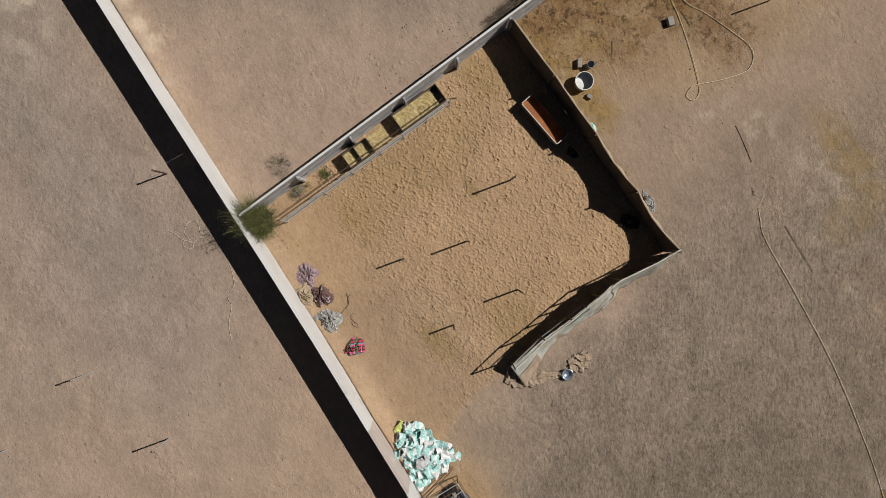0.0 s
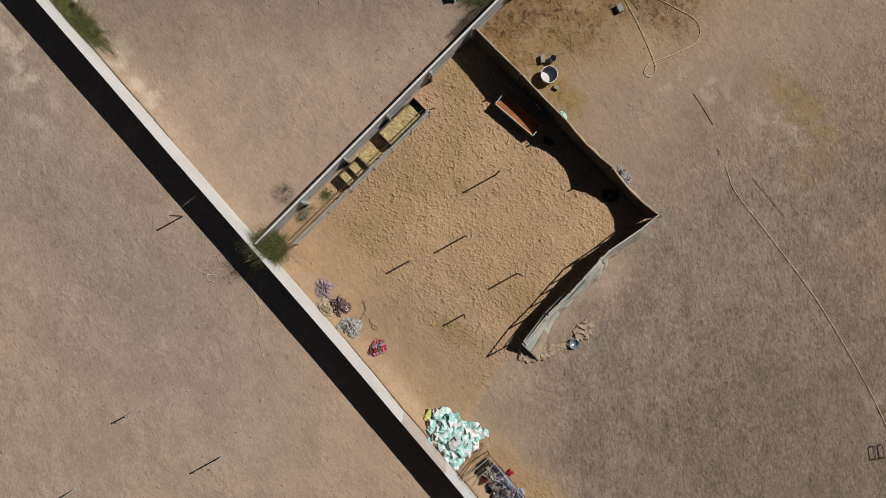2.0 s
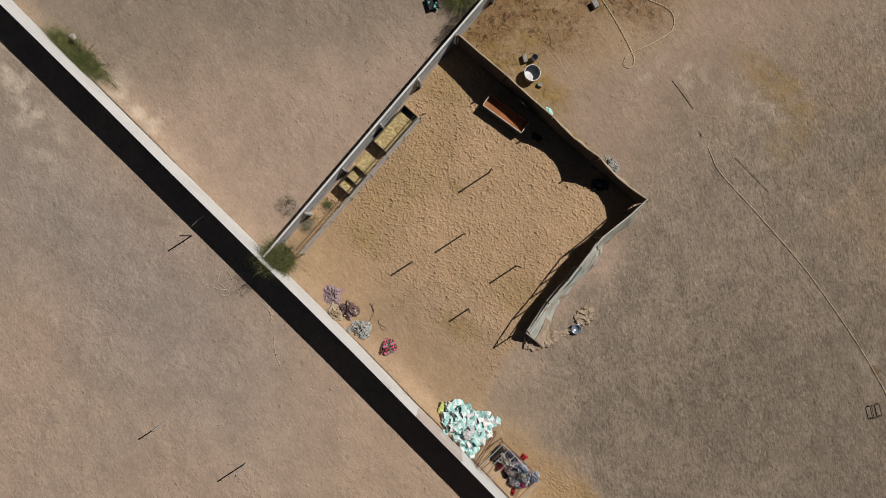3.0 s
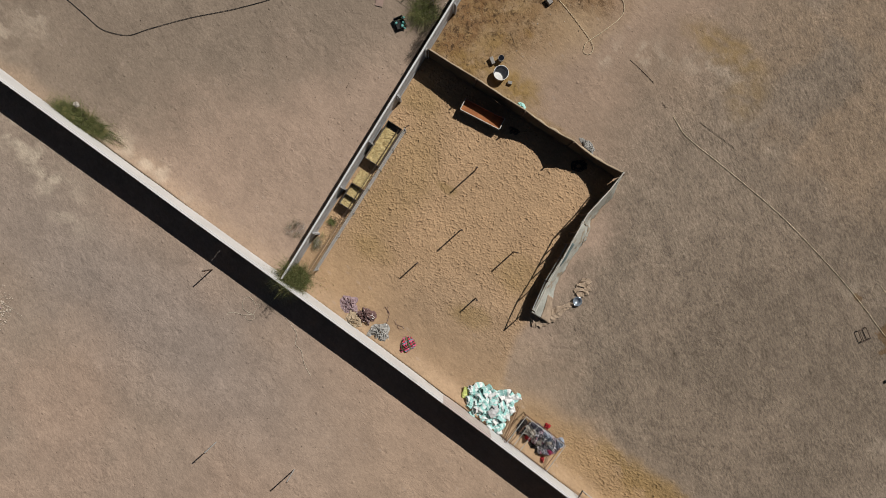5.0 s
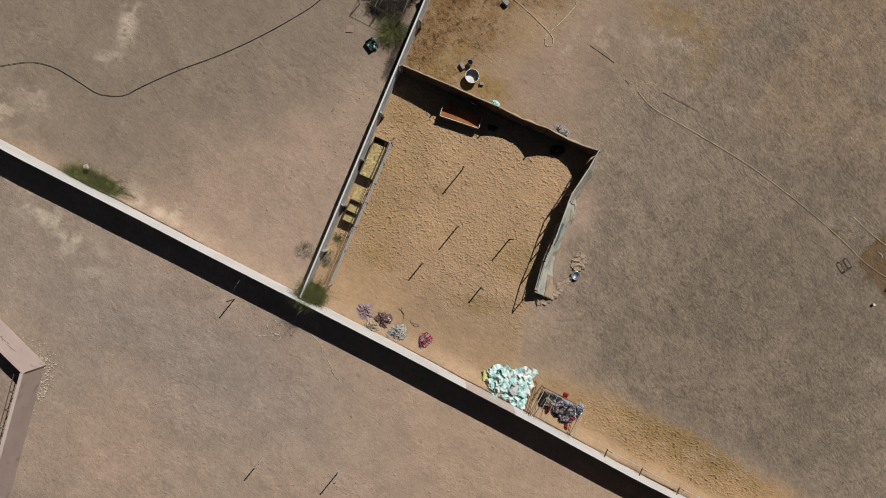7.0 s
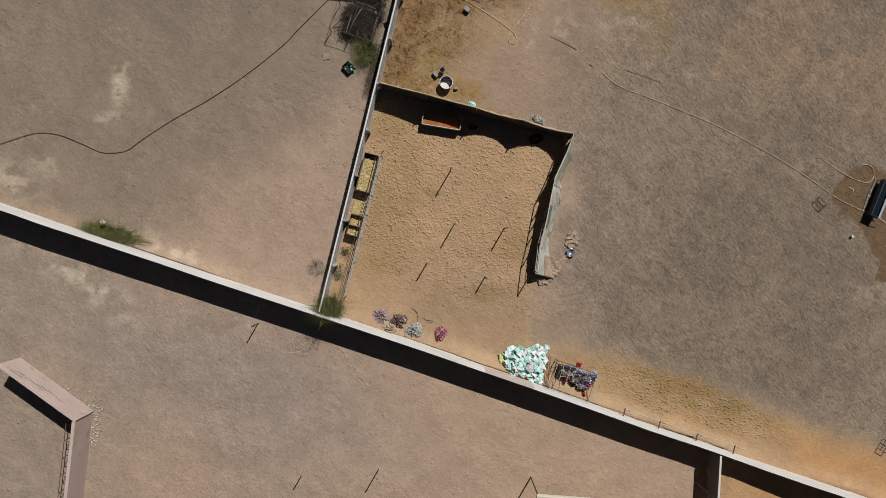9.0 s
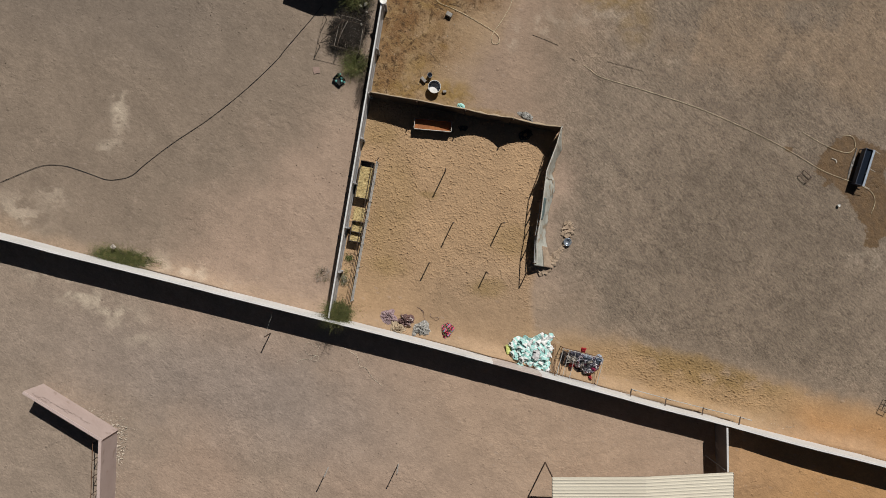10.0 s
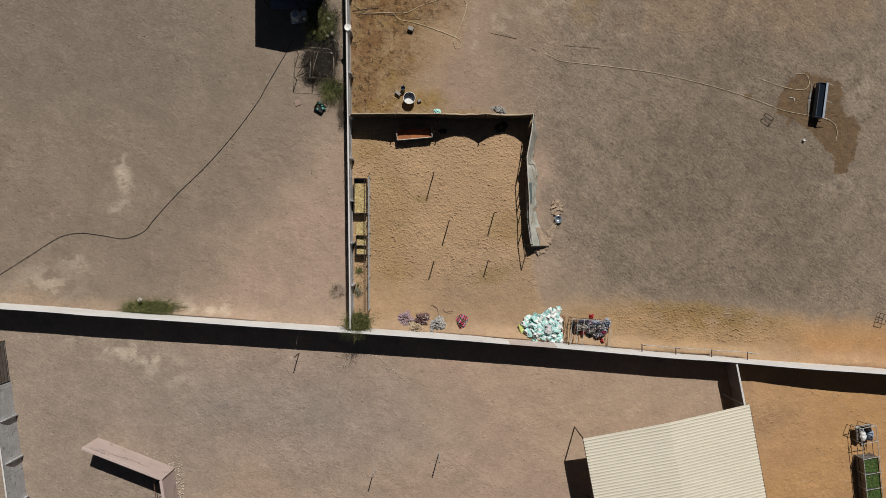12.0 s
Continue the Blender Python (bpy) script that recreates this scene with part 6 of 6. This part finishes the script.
# ---- shrubs ----
def tuft(count, w, d, h, seed, width, droop=0.35, lean=(0, 0), branches=1, spread=0.16):
    """Many thin arching shoots from a low mass, each a tapered strip."""
    rnd = random.Random(seed)
    verts, faces = [], []
    for _ in range(count):
        a, f = rnd.uniform(0, 2 * math.pi), rnd.random() ** 0.6
        bx, by = w * 0.32 * f * math.cos(a), d * 0.32 * f * math.sin(a)
        l_ = h * rnd.uniform(0.5, 1.05) * (1.05 - 0.35 * f)
        ox, oy = (w * 0.22 * math.cos(a) * f + rnd.gauss(0, spread * l_ + 0.06) + lean[0] * l_), (d * 0.22 * math.sin(a) * f + rnd.gauss(0, spread * l_ + 0.05) + lean[1] * l_)
        side = Vector((rnd.uniform(-1, 1), rnd.uniform(-1, 1), rnd.uniform(-0.4, 0.4))).normalized() * width * rnd.uniform(0.6, 1.3)
        base = len(verts)
        for k in range(5):
            t = k / 4
            p = Vector((bx + ox * t * (0.55 + 0.45 * t), by + oy * t * (0.55 + 0.45 * t), l_ * (t - droop * t * t)))
            s = side * (1 - 0.85 * t)
            verts += [p - s, p + s]
        for k in range(4):
            faces.append((base + 2 * k, base + 2 * k + 1, base + 2 * k + 3, base + 2 * k + 2))
        for b_ in range(branches):
            t = rnd.uniform(0.3, 0.95)
            p = Vector((bx + ox * t * (0.55 + 0.45 * t), by + oy * t * (0.55 + 0.45 * t), l_ * (t - droop * t * t)))
            q = p + Vector((rnd.gauss(0, 0.11), rnd.gauss(0, 0.11), rnd.uniform(-0.02, 0.14)))
            s = side * 0.6
            i = len(verts)
            verts += [p - s, p + s, q]
            faces.append((i, i + 1, i + 2))
    me = bpy.data.meshes.new("foliage")
    me.from_pydata([tuple(v) for v in verts], [], faces)
    return me


def brushwood(count, w, d, h, seed, width, clumps=7):
    """Crooked dead twigs thrown together in clumps, lying every way."""
    rnd = random.Random(seed)
    mids = [(rnd.uniform(-0.32, 0.32) * w, rnd.uniform(-0.32, 0.32) * d, rnd.uniform(0.15, 0.5) * h) for _ in range(clumps)]
    verts, faces = [], []
    for _ in range(count):
        mx, my, mz = rnd.choice(mids)
        p = Vector((mx + rnd.gauss(0, 0.11 * w), my + rnd.gauss(0, 0.11 * d), abs(mz + rnd.gauss(0, 0.16 * h)) + 0.03))
        way = Vector((rnd.gauss(0, 1), rnd.gauss(0, 1), rnd.gauss(0.15, 0.35))).normalized()
        l_, wide = rnd.uniform(0.15, 0.6), width * rnd.uniform(0.5, 1.4)
        base, n_ = len(verts), 5
        for k in range(n_):
            side = way.cross(Vector((0.3, 0.2, 1))).normalized() * wide * (1 - 0.8 * k / (n_ - 1))
            verts += [p - side, p + side]
            p = p + way * l_ / n_
            p.z = max(p.z, 0.02)
            way = (way + Vector((rnd.gauss(0, 0.3), rnd.gauss(0, 0.3), rnd.gauss(-0.04, 0.2)))).normalized()
        for k in range(n_ - 1):
            faces.append((base + 2 * k, base + 2 * k + 1, base + 2 * k + 3, base + 2 * k + 2))
    me = bpy.data.meshes.new("brushwood")
    me.from_pydata([tuple(v) for v in verts], [], faces)
    return me


def shrub(x, y, me, material, label, stems, h, shoots=None, under=None):
    root = thing("shrub", pose(x, y, 0), label, "shrub")
    me.materials.append(material)
    ob = new("foliage", me)
    tagged(ob, kind="stuff").parent = root
    bm = bmesh.new()
    rnd = random.Random(stems)
    for _ in range(stems):
        a = rnd.uniform(0, 6.28)
        tube(bm, [(0.05 * math.cos(a), 0.05 * math.sin(a), -0.05), (0.18 * math.cos(a), 0.18 * math.sin(a), h * 0.35), (0.4 * math.cos(a) + rnd.gauss(0, 0.1), 0.4 * math.sin(a), h * 0.7)], 0.022, 5, 0.4)
    part("stem", bm, M_TWIG, root)
    # under: a much darker layer low inside the shrub, in the brush colour
    for extra, look_, name in ((shoots, material, "tall_growth"), (under, M_BRUSH, "dark_low_growth")):
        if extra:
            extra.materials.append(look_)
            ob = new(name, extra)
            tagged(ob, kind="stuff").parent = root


def brush_pile(x, y, layers, label):
    """A pile of dead twigs in several shades on a few crooked limbs."""
    root = thing("brush_pile", pose(x, y, 0), label, "brush")
    for me, material in layers:
        me.materials.append(material)
        ob = new("brushwood", me)
        tagged(ob, kind="stuff").parent = root
    return root


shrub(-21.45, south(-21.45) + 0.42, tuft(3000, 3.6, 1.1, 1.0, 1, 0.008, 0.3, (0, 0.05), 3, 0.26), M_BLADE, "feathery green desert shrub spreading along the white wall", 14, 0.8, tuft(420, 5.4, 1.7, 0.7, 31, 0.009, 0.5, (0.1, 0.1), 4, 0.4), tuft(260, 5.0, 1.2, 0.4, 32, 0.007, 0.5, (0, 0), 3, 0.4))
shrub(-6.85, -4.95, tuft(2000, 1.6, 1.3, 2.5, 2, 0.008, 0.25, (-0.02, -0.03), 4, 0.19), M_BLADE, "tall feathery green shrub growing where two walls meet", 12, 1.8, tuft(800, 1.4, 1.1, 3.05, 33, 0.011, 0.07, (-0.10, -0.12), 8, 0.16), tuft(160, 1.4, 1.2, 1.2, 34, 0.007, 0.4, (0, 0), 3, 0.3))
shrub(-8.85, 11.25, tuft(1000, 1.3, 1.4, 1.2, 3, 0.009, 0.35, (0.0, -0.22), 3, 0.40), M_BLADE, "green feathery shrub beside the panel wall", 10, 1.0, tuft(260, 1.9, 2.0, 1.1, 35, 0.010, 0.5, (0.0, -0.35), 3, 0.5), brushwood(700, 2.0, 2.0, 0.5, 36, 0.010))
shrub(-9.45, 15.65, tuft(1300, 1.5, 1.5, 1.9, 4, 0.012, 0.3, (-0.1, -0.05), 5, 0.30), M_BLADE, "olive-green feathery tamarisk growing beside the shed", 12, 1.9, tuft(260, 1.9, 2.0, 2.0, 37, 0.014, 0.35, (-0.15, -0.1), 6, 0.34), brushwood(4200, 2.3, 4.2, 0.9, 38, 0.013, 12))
for x, y, size in ((-9.17, 16.74, 0.12), (-9.2, 15.24, 0.16), (-9.04, 14.69, 0.17), (-8.78, 13.53, 0.15), (-8.98, 15.84, 0.2), (-8.59, 14.37, 0.14), (-8.75, 14.85, 0.24)):
    solo("paper_scrap", heap(size, size * 0.8, 0.05, int(size * 100), 8, 3), M_PALECLOTH, pose(x, y, 0.80, 0, 0, size * 900), "pale scrap of paper caught in the brush", "paper", "paper scraps caught in the brush")
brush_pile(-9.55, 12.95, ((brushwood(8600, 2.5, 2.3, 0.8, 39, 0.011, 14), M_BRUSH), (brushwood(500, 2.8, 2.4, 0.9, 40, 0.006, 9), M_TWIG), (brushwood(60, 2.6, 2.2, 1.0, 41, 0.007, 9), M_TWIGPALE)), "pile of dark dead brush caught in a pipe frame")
brush_pile(-8.40, -2.75, ((brushwood(70, 1.3, 0.9, 0.22, 6, 0.007, 4), M_TWIGPALE), (brushwood(110, 1.4, 1.1, 0.15, 42, 0.006, 4), M_DRYGREEN), (brushwood(30, 0.9, 0.9, 0.3, 43, 0.007, 3), M_BRUSH)), "small dry grey shrub at the wall's outer foot")
brush_pile(-6.95, -2.75, ((brushwood(140, 0.7, 1.1, 0.25, 7, 0.007, 4), M_DRYGREEN), (brushwood(70, 0.6, 1.0, 0.25, 44, 0.007, 4), M_BLADE), (brushwood(80, 0.7, 0.6, 0.3, 45, 0.008, 3), M_TWIGPALE)), "small dry weed growing behind the feeder rail")
shrub(-6.95, -1.45, tuft(200, 0.45, 0.4, 0.25, 8, 0.008, 0.4, (0, 0), 2, 0.4), M_BLADE, "little green weed at the pen wall's foot", 4, 0.2)
shrub(-8.15, 9.6, tuft(600, 0.8, 2.8, 0.35, 9, 0.008, 0.5, (0, 0), 2), M_TWIG, "strip of dry weeds along the wall's foot", 5, 0.2)
solo("white_rag", heap(0.34, 0.26, 0.12, 71, 12, 7), M_PALECLOTH, pose(-21.95, south(-21.9) + 1.0, 0.75), "white scrap caught on top of the shrub", "rag")


# ---- litter, stones and dung, past counting ----
def scatter(name, spots, material, label, category, seed):
    rnd = random.Random(seed)
    verts, faces = [], []
    for x0, x1, y0, y1, count, s0, s1, flat in spots:
        for _ in range(count):
            x, y, s = rnd.uniform(x0, x1), rnd.uniform(y0, y1), rnd.uniform(s0, s1) * rnd.uniform(0.5, 1.0)
            if abs(y - south(x)) < 0.25 or abs(x - west(y)) < 0.2:
                continue
            base, turn = len(verts), rnd.uniform(0, 3.1)
            for dx, dy, dz in ((1, 0, 0.3), (0.2, 0.9, 0.3), (-0.9, 0.3, 0.25), (-0.3, -0.8, 0.3), (0, 0, 1.0), (0, 0, -0.4)):
                j = rnd.uniform(0.7, 1.3)
                verts.append((x + s * j * (dx * math.cos(turn) - dy * math.sin(turn)), y + s * j * 0.75 * (dx * math.sin(turn) + dy * math.cos(turn)), s * dz * flat + 0.005))
            for k in range(4):
                faces += [(base + k, base + (k + 1) % 4, base + 4), (base + (k + 1) % 4, base + k, base + 5)]
    me = bpy.data.meshes.new(name)
    me.from_pydata(verts, [], faces)
    me.materials.append(material)
    return tagged(new(name, me), label, category, kind="stuff")


scatter("stones", ((-34, -8, -3.5, 17, 260, 0.012, 0.05, 0.7), (-10.5, -7.8, 2, 14, 40, 0.012, 0.05, 0.8), (-34, 18, -24, -8, 220, 0.012, 0.045, 0.8), (6, 30, -3, 17, 300, 0.012, 0.045, 0.7), (-7, 2, 9.4, 17, 80, 0.010, 0.045, 0.6), (-8.4, -7.75, 4, 13, 40, 0.015, 0.06, 0.8)), M_PEBBLE, "scattered small dark stones and twigs on the sand", "stones", 5)
scatter("dung", ((-6, 4.3, -3.0, 8.0, 130, 0.012, 0.045, 0.7), (1.8, 3.2, -2.4, -1.2, 50, 0.02, 0.04, 0.7), (11, 21, -6.3, -4.2, 70, 0.015, 0.045, 0.7)), M_PEBBLE, "small dry dung pellets in the trodden sand", "dung", 6)
scatter("rubble", ((-20.4, -19.2, -17.5, -15.0, 230, 0.02, 0.12, 0.8), (-23.5, -20.4, -15.0, -14.2, 90, 0.02, 0.08, 0.7), (20.6, 24.4, -7.65, -7.1, 26, 0.03, 0.09, 0.8), (-9.8, -8.2, 13.5, 17.0, 26, 0.04, 0.13, 0.7), (-8.5, -7.95, 8.0, 17.0, 30, 0.03, 0.10, 0.6), (-7.2, -2, 9.5, 17, 40, 0.015, 0.05, 0.6), (-25, -18.5, -17.5, -13.8, 120, 0.015, 0.05, 0.7), (-20.1, -19.3, -21.0, -15.0, 420, 0.012, 0.06, 0.8), (-21.5, -19.6, -15.2, -14.5, 160, 0.012, 0.07, 0.8)), M_CHALK, "pale plaster rubble crumbled beside the wall", "rubble", 7)


def straw_litter(name, x0, y0, x1, y1, count, label, seed):
    """Loose straws and chaff lying about."""
    rnd = random.Random(seed)
    verts, faces = [], []
    for _ in range(count):
        x, y = rnd.gauss((x0 + x1) / 2, (x1 - x0) / 3.5), rnd.gauss((y0 + y1) / 2, (y1 - y0) / 3.5)
        a, l_, w = rnd.uniform(0, 6.28), rnd.uniform(0.012, 0.05), rnd.uniform(0.003, 0.008)
        d, e, z = Vector((math.cos(a), math.sin(a), 0)) * l_, Vector((-math.sin(a), math.cos(a), 0)) * w, rnd.uniform(0.015, 0.06)
        i = len(verts)
        verts += [Vector((x, y, z)) - d - e, Vector((x, y, z)) + d - e, Vector((x, y, z + 0.02)) + d + e, Vector((x, y, z + 0.02)) - d + e]
        faces.append((i, i + 1, i + 2, i + 3))
    me = bpy.data.meshes.new(name)
    me.from_pydata([tuple(v) for v in verts], [], faces)
    me.materials.append(M_HAY)
    return tagged(new(name, me), label, "straw", kind="stuff")


straw_litter("straw_litter", -6.3, -5.2, -5.0, -4.2, 90, "pale straw scattered near the wall corner", 1)
straw_litter("straw_litter", -7.2, -3.8, -6.4, -1.0, 130, "pale straw scattered behind the feeder rail", 2)
straw_litter("straw_litter", -6.2, -1.0, -5.6, 5.0, 90, "pale straw spilled in front of the feeder rail", 3)
straw_litter("straw_litter", 10.8, -6.5, 11.6, -4.5, 50, "dry straw stalks lying beside the pipe cage", 4)
straw_litter("straw_litter", -9.6, 13.6, -8.1, 16.8, 70, "pale scraps littering the shade under the shrub", 5)
